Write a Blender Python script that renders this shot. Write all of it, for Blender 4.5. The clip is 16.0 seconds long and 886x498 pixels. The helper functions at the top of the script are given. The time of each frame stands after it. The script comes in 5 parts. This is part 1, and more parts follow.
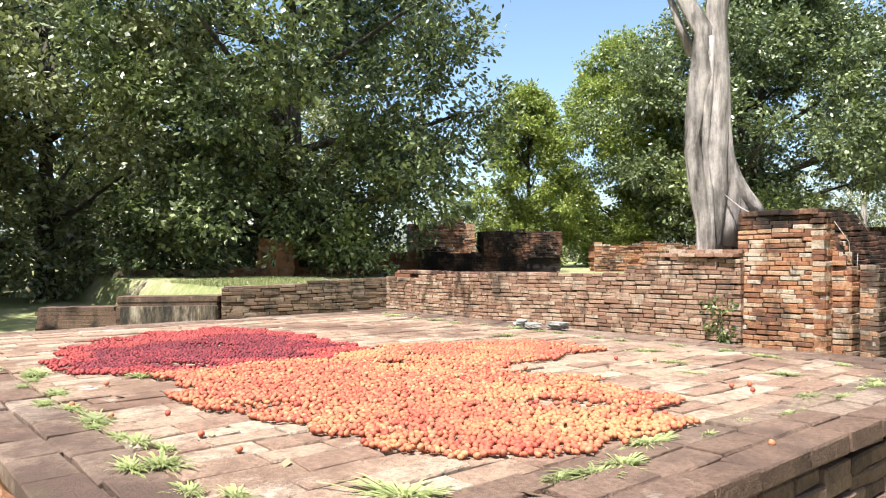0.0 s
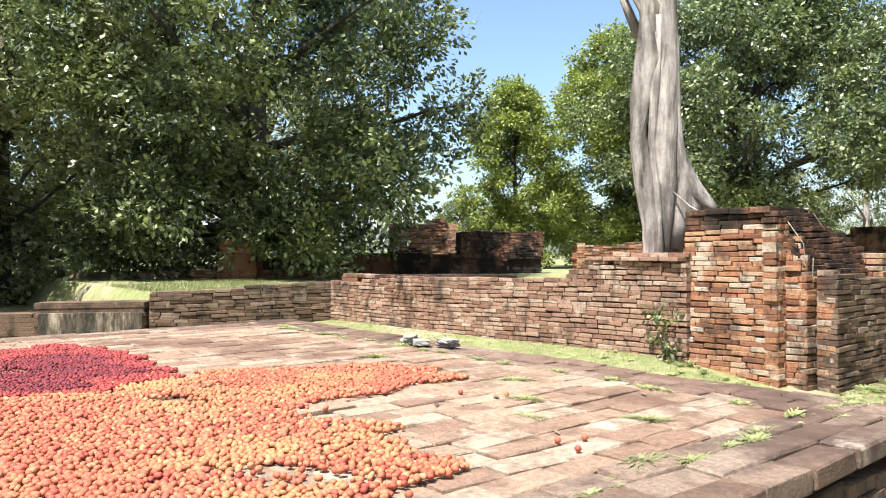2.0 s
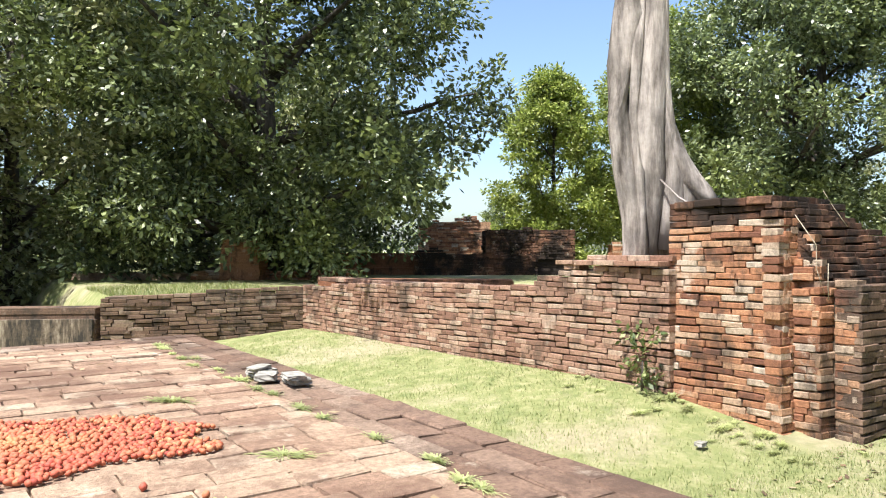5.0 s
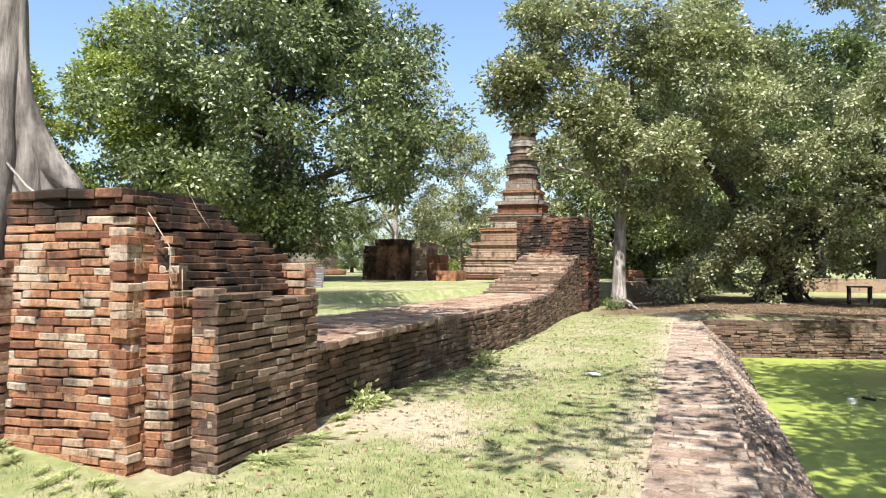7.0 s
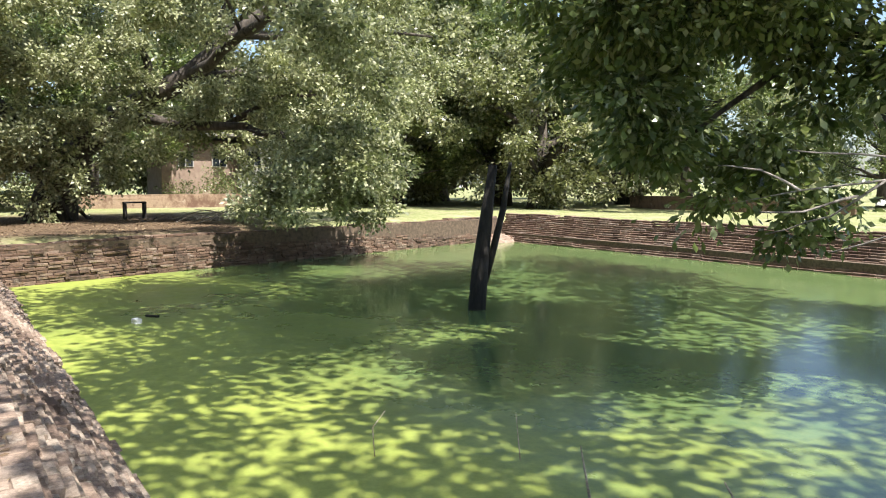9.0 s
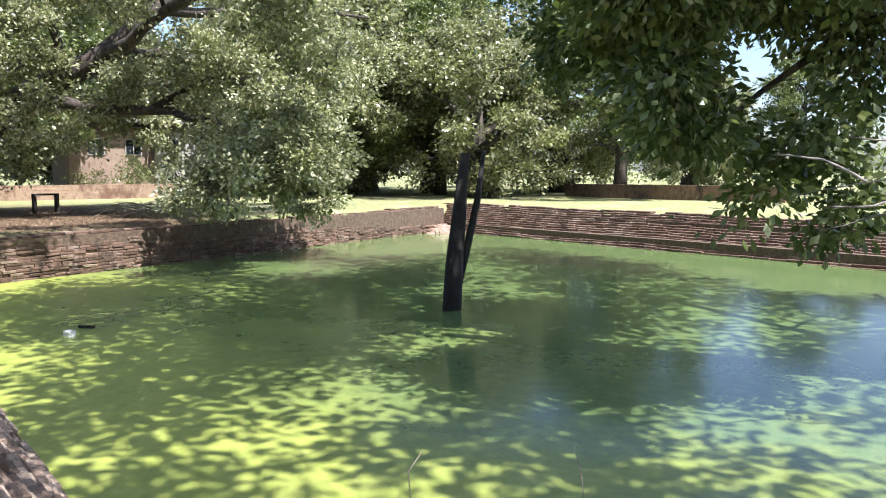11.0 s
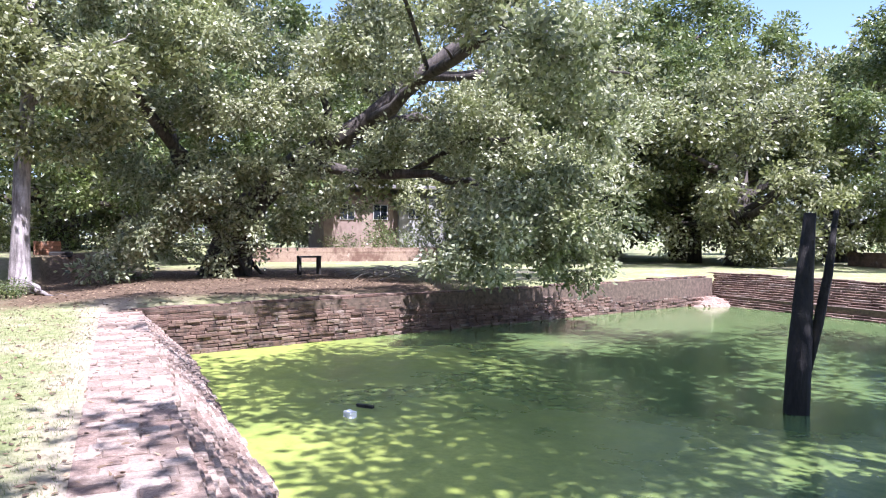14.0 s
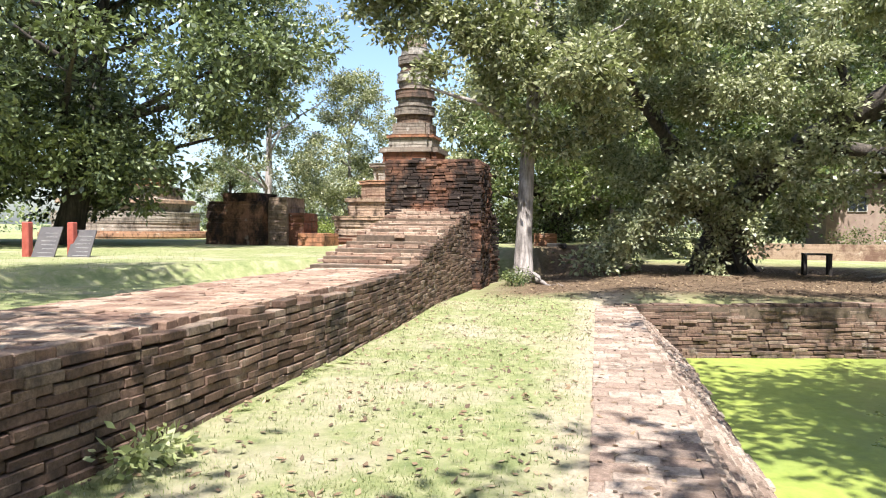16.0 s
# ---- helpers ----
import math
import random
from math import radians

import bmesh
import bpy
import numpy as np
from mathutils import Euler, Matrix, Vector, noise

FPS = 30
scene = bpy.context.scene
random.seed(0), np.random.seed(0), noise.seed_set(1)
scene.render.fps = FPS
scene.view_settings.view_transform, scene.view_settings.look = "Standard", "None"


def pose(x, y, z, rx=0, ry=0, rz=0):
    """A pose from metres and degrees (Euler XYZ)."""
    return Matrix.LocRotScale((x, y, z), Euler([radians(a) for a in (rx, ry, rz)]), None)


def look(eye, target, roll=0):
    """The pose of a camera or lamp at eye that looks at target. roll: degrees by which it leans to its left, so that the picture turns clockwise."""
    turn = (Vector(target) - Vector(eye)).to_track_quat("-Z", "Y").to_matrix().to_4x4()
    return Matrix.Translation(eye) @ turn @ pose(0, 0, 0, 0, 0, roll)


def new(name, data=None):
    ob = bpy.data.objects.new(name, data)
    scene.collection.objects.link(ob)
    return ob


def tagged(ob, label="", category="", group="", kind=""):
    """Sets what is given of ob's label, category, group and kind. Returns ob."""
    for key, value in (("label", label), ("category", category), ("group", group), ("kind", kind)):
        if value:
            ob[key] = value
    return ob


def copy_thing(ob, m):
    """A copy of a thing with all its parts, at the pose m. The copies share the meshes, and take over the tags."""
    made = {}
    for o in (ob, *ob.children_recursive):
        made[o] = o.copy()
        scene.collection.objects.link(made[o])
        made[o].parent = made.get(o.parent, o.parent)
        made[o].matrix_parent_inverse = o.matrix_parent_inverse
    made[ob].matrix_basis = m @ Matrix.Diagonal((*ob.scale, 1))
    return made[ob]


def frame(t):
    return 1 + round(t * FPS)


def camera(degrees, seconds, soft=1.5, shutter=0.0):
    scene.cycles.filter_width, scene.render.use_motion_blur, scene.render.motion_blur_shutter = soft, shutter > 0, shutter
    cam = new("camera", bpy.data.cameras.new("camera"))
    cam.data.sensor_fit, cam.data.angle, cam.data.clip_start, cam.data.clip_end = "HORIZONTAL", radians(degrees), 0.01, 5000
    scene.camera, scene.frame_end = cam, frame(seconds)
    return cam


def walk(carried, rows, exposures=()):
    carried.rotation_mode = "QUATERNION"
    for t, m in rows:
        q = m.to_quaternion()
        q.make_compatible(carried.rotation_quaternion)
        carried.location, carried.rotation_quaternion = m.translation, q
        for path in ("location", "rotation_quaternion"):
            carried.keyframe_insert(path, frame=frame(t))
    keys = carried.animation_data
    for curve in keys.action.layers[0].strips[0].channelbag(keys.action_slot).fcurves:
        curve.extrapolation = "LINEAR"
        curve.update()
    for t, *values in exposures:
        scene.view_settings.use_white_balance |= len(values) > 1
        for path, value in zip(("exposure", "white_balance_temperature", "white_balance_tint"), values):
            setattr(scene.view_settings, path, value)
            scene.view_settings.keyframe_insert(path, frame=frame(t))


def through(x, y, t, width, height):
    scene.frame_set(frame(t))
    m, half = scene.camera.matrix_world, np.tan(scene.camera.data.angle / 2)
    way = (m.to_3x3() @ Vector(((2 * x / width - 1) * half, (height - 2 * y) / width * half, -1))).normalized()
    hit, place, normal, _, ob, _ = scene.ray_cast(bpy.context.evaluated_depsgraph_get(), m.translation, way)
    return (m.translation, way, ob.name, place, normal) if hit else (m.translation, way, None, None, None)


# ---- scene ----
cam = camera(62.19, 16.0, soft=1.1)
# seconds, place in metres, yaw, pitch, roll
PATH = [
    (0.0, 0.695, 0.352, 1.467, -40.27, 0.28, 0.02),
    (0.5, 1.105, 0.283, 1.469, -40.38, 0.24, 0.09),
    (1.0, 1.501, 0.326, 1.468, -40.15, 0.18, -0.12),
    (1.5, 1.902, 0.389, 1.503, -39.92, 0.04, -0.02),
    (2.0, 2.260, 0.366, 1.515, -39.52, 0.26, 0.07),
    (2.5, 2.603, 0.412, 1.545, -39.17, 0.17, -0.06),
    (3.0, 2.947, 0.428, 1.578, -38.72, 0.35, -0.26),
    (3.2, 3.090, 0.451, 1.580, -37.48, 0.48, -0.34),
    (5.3, 4.641, 0.793, 1.539, -34.38, 0.16, 0.10),
    (5.5, 4.795, 0.790, 1.502, -36.93, 0.46, 0.11),
    (6.0, 5.186, 0.720, 1.507, -46.45, 1.00, 0.07),
    (6.5, 5.602, 0.688, 1.510, -58.33, 0.94, -0.02),
    (7.0, 6.022, 0.596, 1.500, -71.85, 1.16, -0.34),
    (7.5, 6.388, 0.562, 1.473, -85.02, 1.42, -0.51),
    (8.0, 6.752, 0.534, 1.470, -99.60, 1.73, -0.17),
    (8.5, 7.105, 0.477, 1.451, -113.57, 0.56, -0.07),
    (9.0, 7.482, 0.464, 1.477, -124.45, -5.16, 0.01),
    (11.3, 9.198, 0.613, 1.521, -130.99, -6.07, 0.15),
    (11.5, 9.354, 0.618, 1.526, -130.76, -6.13, 0.01),
    (12.0, 9.767, 0.609, 1.521, -128.99, -6.17, 0.07),
    (12.5, 10.205, 0.578, 1.513, -126.46, -5.43, 0.08),
    (13.0, 10.598, 0.603, 1.497, -122.44, -2.48, -0.08),
    (13.5, 10.963, 0.611, 1.492, -118.89, -2.12, -0.02),
    (14.0, 11.368, 0.596, 1.482, -114.07, -1.02, -0.16),
    (14.5, 11.760, 0.654, 1.467, -109.01, -0.90, -0.19),
    (15.0, 12.141, 0.706, 1.441, -100.13, -1.16, -0.03),
    (15.5, 12.499, 0.747, 1.429, -88.33, -1.40, -0.29),
    (16.0, 12.836, 0.825, 1.431, -78.07, -1.66, -0.55),
]
walk(cam, [(t, pose(x, y, z, 90 + pitch, roll, yaw)) for t, x, y, z, yaw, pitch, roll in PATH],
     exposures=[(0, 1.17, 6150, 9), (5, 1.12, 6200, 10), (7, 1.05, 6200, 10), (8, 1.05, 6250, 10), (9, 1.12, 6300, 11), (11.3, 1.3, 5800, 18), (12.5, 1.45, 5450, 27), (13.5, 1.45, 5350, 29), (14.6, 1.42, 5350, 27), (15.2, 1.35, 5700, 19), (16, 1.25, 6050, 12)])
# ---- light ----
SUN_TO = Vector((-0.44, -0.09, 0.89)).normalized()
world = bpy.data.worlds.new("sky")
scene.world = world
world.use_nodes = True
wn = world.node_tree.nodes
sky = wn.new("ShaderNodeTexSky")
sky.sky_type = "NISHITA"
sky.sun_disc = False
sky.air_density, sky.dust_density, sky.ozone_density = 1.0, 1.8, 1.6
sky.sun_elevation = math.asin(SUN_TO.z)
sky.sun_rotation = math.atan2(SUN_TO.x, SUN_TO.y)
world.node_tree.links.new(sky.outputs[0], wn["Background"].inputs[0])
wn["Background"].inputs[1].default_value = 0.118
sun = new("sun", bpy.data.lights.new("sun", "SUN"))
sun.data.energy, sun.data.angle, sun.data.color = 5.0, radians(0.5), (1.0, 0.95, 0.86)
sun.matrix_world = look(SUN_TO * 50, (0, 0, 0))

WATER = -0.93
TOP = 0.70          # platform top
COURSE = 0.066

# ---- materials ----


def material(name):
    m = bpy.data.materials.new(name)
    m.use_nodes = True
    return m, m.node_tree.nodes, m.node_tree.links, m.node_tree.nodes["Principled BSDF"]


def noise_at(nodes, links, scale, detail=6.0, rough=0.6, stretch=None):
    """Noise by place in the world."""
    geo = nodes.new("ShaderNodeNewGeometry")
    out = geo.outputs["Position"]
    if stretch:
        mul = nodes.new("ShaderNodeVectorMath")
        mul.operation = "MULTIPLY"
        mul.inputs[1].default_value = stretch
        links.new(out, mul.inputs[0])
        out = mul.outputs[0]
    n = nodes.new("ShaderNodeTexNoise")
    n.inputs["Scale"].default_value, n.inputs["Detail"].default_value, n.inputs["Roughness"].default_value = scale, detail, rough
    links.new(out, n.inputs["Vector"])
    return n.outputs["Fac"]


def ramp(nodes, links, source, stops):
    r = nodes.new("ShaderNodeValToRGB")
    els = r.color_ramp.elements
    while len(els) < len(stops):
        els.new(0.5)
    for el, (p, c) in zip(els, stops):
        el.position, el.color = p, (*c, 1) if len(c) == 3 else c
    links.new(source, r.inputs[0])
    return r.outputs[0]


def grey(v):
    return (v, v, v)


def mix(nodes, links, fac, a, b, mode="MIX"):
    m = nodes.new("ShaderNodeMix")
    m.data_type, m.blend_type = "RGBA", mode
    for sock, val in ((m.inputs[0], fac), (m.inputs[6], a), (m.inputs[7], b)):
        if isinstance(val, (int, float)):
            sock.default_value = val
        elif isinstance(val, tuple):
            sock.default_value = (*val, 1)
        else:
            links.new(val, sock)
    return m.outputs[2]


def math_node(nodes, links, op, a, b):
    m = nodes.new("ShaderNodeMath")
    m.operation = op
    for sock, val in zip(m.inputs, (a, b)):
        if isinstance(val, (int, float)):
            sock.default_value = val
        else:
            links.new(val, sock)
    return m.outputs[0]


def bump(nodes, links, height, bsdf, strength=0.5, distance=0.01):
    b = nodes.new("ShaderNodeBump")
    b.inputs["Strength"].default_value, b.inputs["Distance"].default_value = strength, distance
    links.new(height, b.inputs["Height"])
    links.new(b.outputs[0], bsdf.inputs["Normal"])


def piece_random(nodes, links):
    """One random value for each piece, joined or single."""
    info, geo = nodes.new("ShaderNodeObjectInfo"), nodes.new("ShaderNodeNewGeometry")
    total = math_node(nodes, links, "ADD", info.outputs["Random"], geo.outputs["Random Per Island"])
    return math_node(nodes, links, "FRACT", total, 0.0)


def brick_material(name, stops, dark, dark_from, pale, moss=0.0):
    """Old fired brick: each piece its own tone, black weathering and pale lime bloom in patches."""
    m, n, l, b = material(name)
    tone = ramp(n, l, piece_random(n, l), stops)
    grain = noise_at(n, l, 38, 5, 0.7)
    tone = mix(n, l, 0.7, tone, ramp(n, l, grain, [(0.3, grey(0.3)), (0.65, grey(1.0))]), "MULTIPLY")
    patch = noise_at(n, l, 1.1, 8, 0.68, (1, 1, 0.7))
    tone = mix(n, l, ramp(n, l, patch, [(dark_from, grey(0)), (dark_from + 0.13, grey(0.92))]), tone, dark)
    smear = noise_at(n, l, 5.5, 7, 0.7, (1, 1, 0.55))
    tone = mix(n, l, ramp(n, l, smear, [(0.36, grey(0.7)), (0.5, grey(0))]), tone, dark)
    bloom = noise_at(n, l, 2.6, 7, 0.7)
    tone = mix(n, l, ramp(n, l, bloom, [(0.60, grey(0)), (0.70, grey(0.75))]), tone, pale)
    if moss:
        spot = noise_at(n, l, 3.7, 6, 0.7)
        tone = mix(n, l, ramp(n, l, spot, [(0.62, grey(0)), (0.72, grey(moss))]), tone, (0.09, 0.12, 0.03))
    l.new(tone, b.inputs["Base Color"])
    b.inputs["Roughness"].default_value = 0.92
    b.inputs["Specular IOR Level"].default_value = 0.2
    bump(n, l, mix(n, l, 0.5, noise_at(n, l, 70, 4), noise_at(n, l, 19, 7, 0.75)), b, 1.0, 0.022)
    return m


LIME_BRICK = brick_material("limewashed_brick", [(0.0, (0.3, 0.24, 0.19)), (0.5, (0.42, 0.36, 0.29)), (1.0, (0.55, 0.5, 0.42))], (0.09, 0.075, 0.06), 0.5, (0.64, 0.6, 0.52))
COPING = brick_material("trodden_brick", [(0.0, (0.32, 0.225, 0.17)), (0.5, (0.43, 0.325, 0.25)), (1.0, (0.54, 0.44, 0.35))], (0.13, 0.09, 0.068), 0.52, (0.6, 0.53, 0.43))
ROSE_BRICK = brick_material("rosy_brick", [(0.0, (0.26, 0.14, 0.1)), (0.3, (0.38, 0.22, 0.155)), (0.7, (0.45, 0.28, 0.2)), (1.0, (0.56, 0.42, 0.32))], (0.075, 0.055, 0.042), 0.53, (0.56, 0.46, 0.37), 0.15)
BRICK = brick_material("old_brick", [(0.0, (0.2, 0.09, 0.06)), (0.2, (0.36, 0.165, 0.095)), (0.5, (0.5, 0.24, 0.13)), (0.75, (0.52, 0.31, 0.19)), (0.9, (0.56, 0.42, 0.31)), (1.0, (0.62, 0.52, 0.42))], (0.045, 0.036, 0.03), 0.52, (0.52, 0.44, 0.35), 0.2)
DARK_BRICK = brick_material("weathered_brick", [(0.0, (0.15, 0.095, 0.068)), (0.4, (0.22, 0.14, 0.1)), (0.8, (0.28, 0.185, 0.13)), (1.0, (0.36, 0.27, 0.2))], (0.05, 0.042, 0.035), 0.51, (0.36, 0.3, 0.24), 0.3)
# real blackening on the pier top; on court and shrine it paints shade
BLACK_BRICK = brick_material("black_and_shade_brick", [(0.0, (0.14, 0.07, 0.045)), (0.5, (0.26, 0.125, 0.075)), (1.0, (0.36, 0.2, 0.13))], (0.022, 0.019, 0.017), 0.40, (0.36, 0.3, 0.24))
BORDER = brick_material("border_brick", [(0.0, (0.2, 0.125, 0.09)), (0.4, (0.26, 0.17, 0.125)), (0.8, (0.33, 0.235, 0.175)), (1.0, (0.42, 0.33, 0.26))], (0.1, 0.065, 0.05), 0.47, (0.46, 0.38, 0.3), 0.2)
PAVING = brick_material("paving_brick", [(0.0, (0.33, 0.21, 0.15)), (0.3, (0.40, 0.27, 0.19)), (0.7, (0.46, 0.33, 0.235)), (1.0, (0.54, 0.43, 0.32))], (0.16, 0.095, 0.068), 0.50, (0.6, 0.51, 0.4))

MORTAR, n, l, b = material("earth_mortar")
l.new(ramp(n, l, noise_at(n, l, 9, 8, 0.7), [(0.3, (0.06, 0.045, 0.032)), (0.7, (0.2, 0.14, 0.095))]), b.inputs["Base Color"])
b.inputs["Roughness"].default_value = 1.0
bump(n, l, noise_at(n, l, 40, 6), b, 0.8, 0.01)

EARTH, n, l, b = material("pale_earth")
l.new(ramp(n, l, noise_at(n, l, 6, 8, 0.7), [(0.3, (0.2, 0.14, 0.1)), (0.7, (0.4, 0.3, 0.23))]), b.inputs["Base Color"])
b.inputs["Roughness"].default_value = 1.0
bump(n, l, noise_at(n, l, 20, 7, 0.7), b, 0.9, 0.04)

GROUND, n, l, b = material("lawn_and_earth")
lawn = ramp(n, l, noise_at(n, l, 5.0, 8, 0.7), [(0.3, (0.15, 0.185, 0.07)), (0.5, (0.25, 0.265, 0.115)), (0.72, (0.39, 0.36, 0.21))])
earth = ramp(n, l, noise_at(n, l, 11, 8, 0.7), [(0.3, (0.32, 0.26, 0.18)), (0.7, (0.5, 0.42, 0.32))])
turf = mix(n, l, ramp(n, l, noise_at(n, l, 0.55, 7, 0.65), [(0.5, grey(0)), (0.68, grey(0.8))]), lawn, earth)
spot = n.new("ShaderNodeVectorMath")      # trodden bare earth at the pier's far corner
spot.operation = "DISTANCE"
l.new(n.new("ShaderNodeNewGeometry").outputs["Position"], spot.inputs[0])
spot.inputs[1].default_value = (12.6, 3.3, 0)
worn = math_node(n, l, "ADD", math_node(n, l, "MULTIPLY", spot.outputs["Value"], 0.3), noise_at(n, l, 1.8, 6, 0.65))
turf = mix(n, l, ramp(n, l, worn, [(0.72, grey(0.9)), (0.9, grey(0))]), turf, earth)
sep = n.new("ShaderNodeSeparateXYZ")
l.new(n.new("ShaderNodeNewGeometry").outputs["Position"], sep.inputs[0])
verge = math_node(n, l, "ADD", math_node(n, l, "MULTIPLY", sep.outputs["Y"], 0.4), math_node(n, l, "MULTIPLY", noise_at(n, l, 1.6, 6, 0.7), 0.6))
verge = math_node(n, l, "MULTIPLY", ramp(n, l, verge, [(0.66, grey(0.85)), (0.86, grey(0))]), ramp(n, l, math_node(n, l, "ADD", math_node(n, l, "MULTIPLY", sep.outputs["Y"], 0.01), 0.5), [(0.499, grey(0)), (0.503, grey(1))]))
turf = mix(n, l, verge, turf, earth)
leafy = ramp(n, l, noise_at(n, l, 7, 8, 0.75), [(0.3, (0.06, 0.04, 0.025)), (0.7, (0.2, 0.14, 0.09))])
sep = n.new("ShaderNodeSeparateXYZ")
l.new(n.new("ShaderNodeNewGeometry").outputs["Position"], sep.inputs[0])
shore = math_node(n, l, "MULTIPLY", ramp(n, l, math_node(n, l, "MULTIPLY", sep.outputs["X"], 0.01), [(0.272, grey(0)), (0.292, grey(1)), (0.40, grey(1)), (0.45, grey(0))]), ramp(n, l, math_node(n, l, "ADD", math_node(n, l, "MULTIPLY", sep.outputs["Y"], 0.01), 0.5), [(0.40, grey(0)), (0.43, grey(1)), (0.525, grey(1)), (0.54, grey(0))]))
l.new(mix(n, l, shore, turf, leafy), b.inputs["Base Color"])
b.inputs["Roughness"].default_value = 1.0
b.inputs["Specular IOR Level"].default_value = 0.1
bump(n, l, noise_at(n, l, 30, 8, 0.75), b, 0.8, 0.03)


def leaf_material(name, stops, shine=0.35, through=0.35, sunny=0.35):
    m, n, l, b = material(name)
    geo = n.new("ShaderNodeNewGeometry")
    tone = ramp(n, l, geo.outputs["Random Per Island"], stops)
    tone = mix(n, l, 0.7, tone, ramp(n, l, noise_at(n, l, 1.1, 4), [(0.36, grey(0.45)), (0.62, grey(1.15))]), "MULTIPLY")
    # lime patches put the look of sunny sprigs into the leaf colour
    tone = mix(n, l, ramp(n, l, noise_at(n, l, 0.42, 3), [(0.52, grey(0)), (0.66, grey(sunny))]), tone, (0.25, 0.28, 0.06))
    l.new(tone, b.inputs["Base Color"])
    b.inputs["Roughness"].default_value = shine
    b.inputs["Specular IOR Level"].default_value = 0.5
    t = n.new("ShaderNodeBsdfTranslucent")
    l.new(mix(n, l, 0.4, tone, (0.3, 0.4, 0.07)), t.inputs["Color"])
    s = n.new("ShaderNodeMixShader")
    s.inputs[0].default_value = through
    l.new(b.outputs[0], s.inputs[1])
    l.new(t.outputs[0], s.inputs[2])
    l.new(s.outputs[0], n["Material Output"].inputs["Surface"])
    return m


LEAF_DARK = leaf_material("dark_leaf", [(0, (0.04, 0.055, 0.028)), (0.4, (0.1, 0.125, 0.06)), (0.7, (0.25, 0.3, 0.14)), (1, (0.4, 0.45, 0.22))], 0.37, 0.2)
LEAF_MID = leaf_material("mid_leaf", [(0, (0.055, 0.085, 0.028)), (0.5, (0.12, 0.16, 0.05)), (0.75, (0.24, 0.28, 0.11)), (1, (0.42, 0.43, 0.23))], 0.32, 0.26)
LEAF_PALE = leaf_material("pale_leaf", [(0, (0.07, 0.08, 0.045)), (0.35, (0.24, 0.25, 0.115)), (0.7, (0.4, 0.4, 0.21)), (1, (0.54, 0.53, 0.35))], 0.34, 0.28)
LEAF_FIG = leaf_material("silvery_leaf", [(0, (0.09, 0.105, 0.06)), (0.3, (0.3, 0.315, 0.165)), (0.7, (0.5, 0.5, 0.3)), (1, (0.64, 0.64, 0.42))], 0.44, 0.3)
LEAF_LIME = leaf_material("lime_leaf", [(0, (0.12, 0.16, 0.03)), (0.5, (0.28, 0.34, 0.07)), (1, (0.46, 0.48, 0.14))], 0.4, 0.36)
GRASS = leaf_material("grass_blade", [(0, (0.13, 0.175, 0.05)), (0.4, (0.225, 0.265, 0.09)), (0.75, (0.37, 0.36, 0.165)), (1, (0.54, 0.48, 0.31))], 0.6, 0.3, 0.15)


def bark_material(name, dark, light):
    m, n, l, b = material(name)
    streak = noise_at(n, l, 9, 8, 0.7, (1, 1, 0.16))
    tone = ramp(n, l, streak, [(0.32, dark), (0.6, light)])
    tone = mix(n, l, 0.5, tone, ramp(n, l, noise_at(n, l, 2.2, 6, 0.7), [(0.4, grey(0.25)), (0.58, grey(1.0))]), "MULTIPLY")
    l.new(tone, b.inputs["Base Color"])
    b.inputs["Roughness"].default_value = 0.9
    bump(n, l, streak, b, 0.9, 0.04)
    return m


BARK_PALE = bark_material("pale_bark", (0.1, 0.08, 0.068), (0.49, 0.43, 0.39))
BARK = bark_material("brown_bark", (0.022, 0.018, 0.014), (0.12, 0.098, 0.078))

WATER_MAT, n, l, b = material("pond_water")
sep = n.new("ShaderNodeSeparateXYZ")
l.new(n.new("ShaderNodeNewGeometry").outputs["Position"], sep.inputs[0])
drift = math_node(n, l, "ADD", math_node(n, l, "MULTIPLY", noise_at(n, l, 0.22, 8, 0.65), 1.3), math_node(n, l, "MULTIPLY", math_node(n, l, "ADD", sep.outputs["Y"], 4.2), 0.06))
film = ramp(n, l, drift, [(0.5, grey(0)), (0.85, grey(1))])
speck = noise_at(n, l, 6, 8, 0.75)
algae = ramp(n, l, speck, [(0.3, (0.2, 0.25, 0.04)), (0.7, (0.36, 0.4, 0.09))])
thin = ramp(n, l, speck, [(0.3, (0.08, 0.14, 0.05)), (0.7, (0.16, 0.215, 0.075))])
l.new(mix(n, l, film, thin, algae), b.inputs["Base Color"])
l.new(ramp(n, l, film, [(0.0, grey(0.13)), (1.0, grey(0.5))]), b.inputs["Roughness"])
b.inputs["Specular IOR Level"].default_value = 0.5
bump(n, l, noise_at(n, l, 3, 4), b, 0.04, 0.02)

# ---- mesh helpers ----


def part(name, bm, mat, parent=None, label=""):
    """Link a bmesh as one mesh object, under a thing or a part."""
    me = bpy.data.meshes.new(name)
    bm.to_mesh(me)
    bm.free()
    me.materials.append(mat)
    ob = new(name, me)
    if parent:
        ob.parent = parent
    return tagged(ob, label)


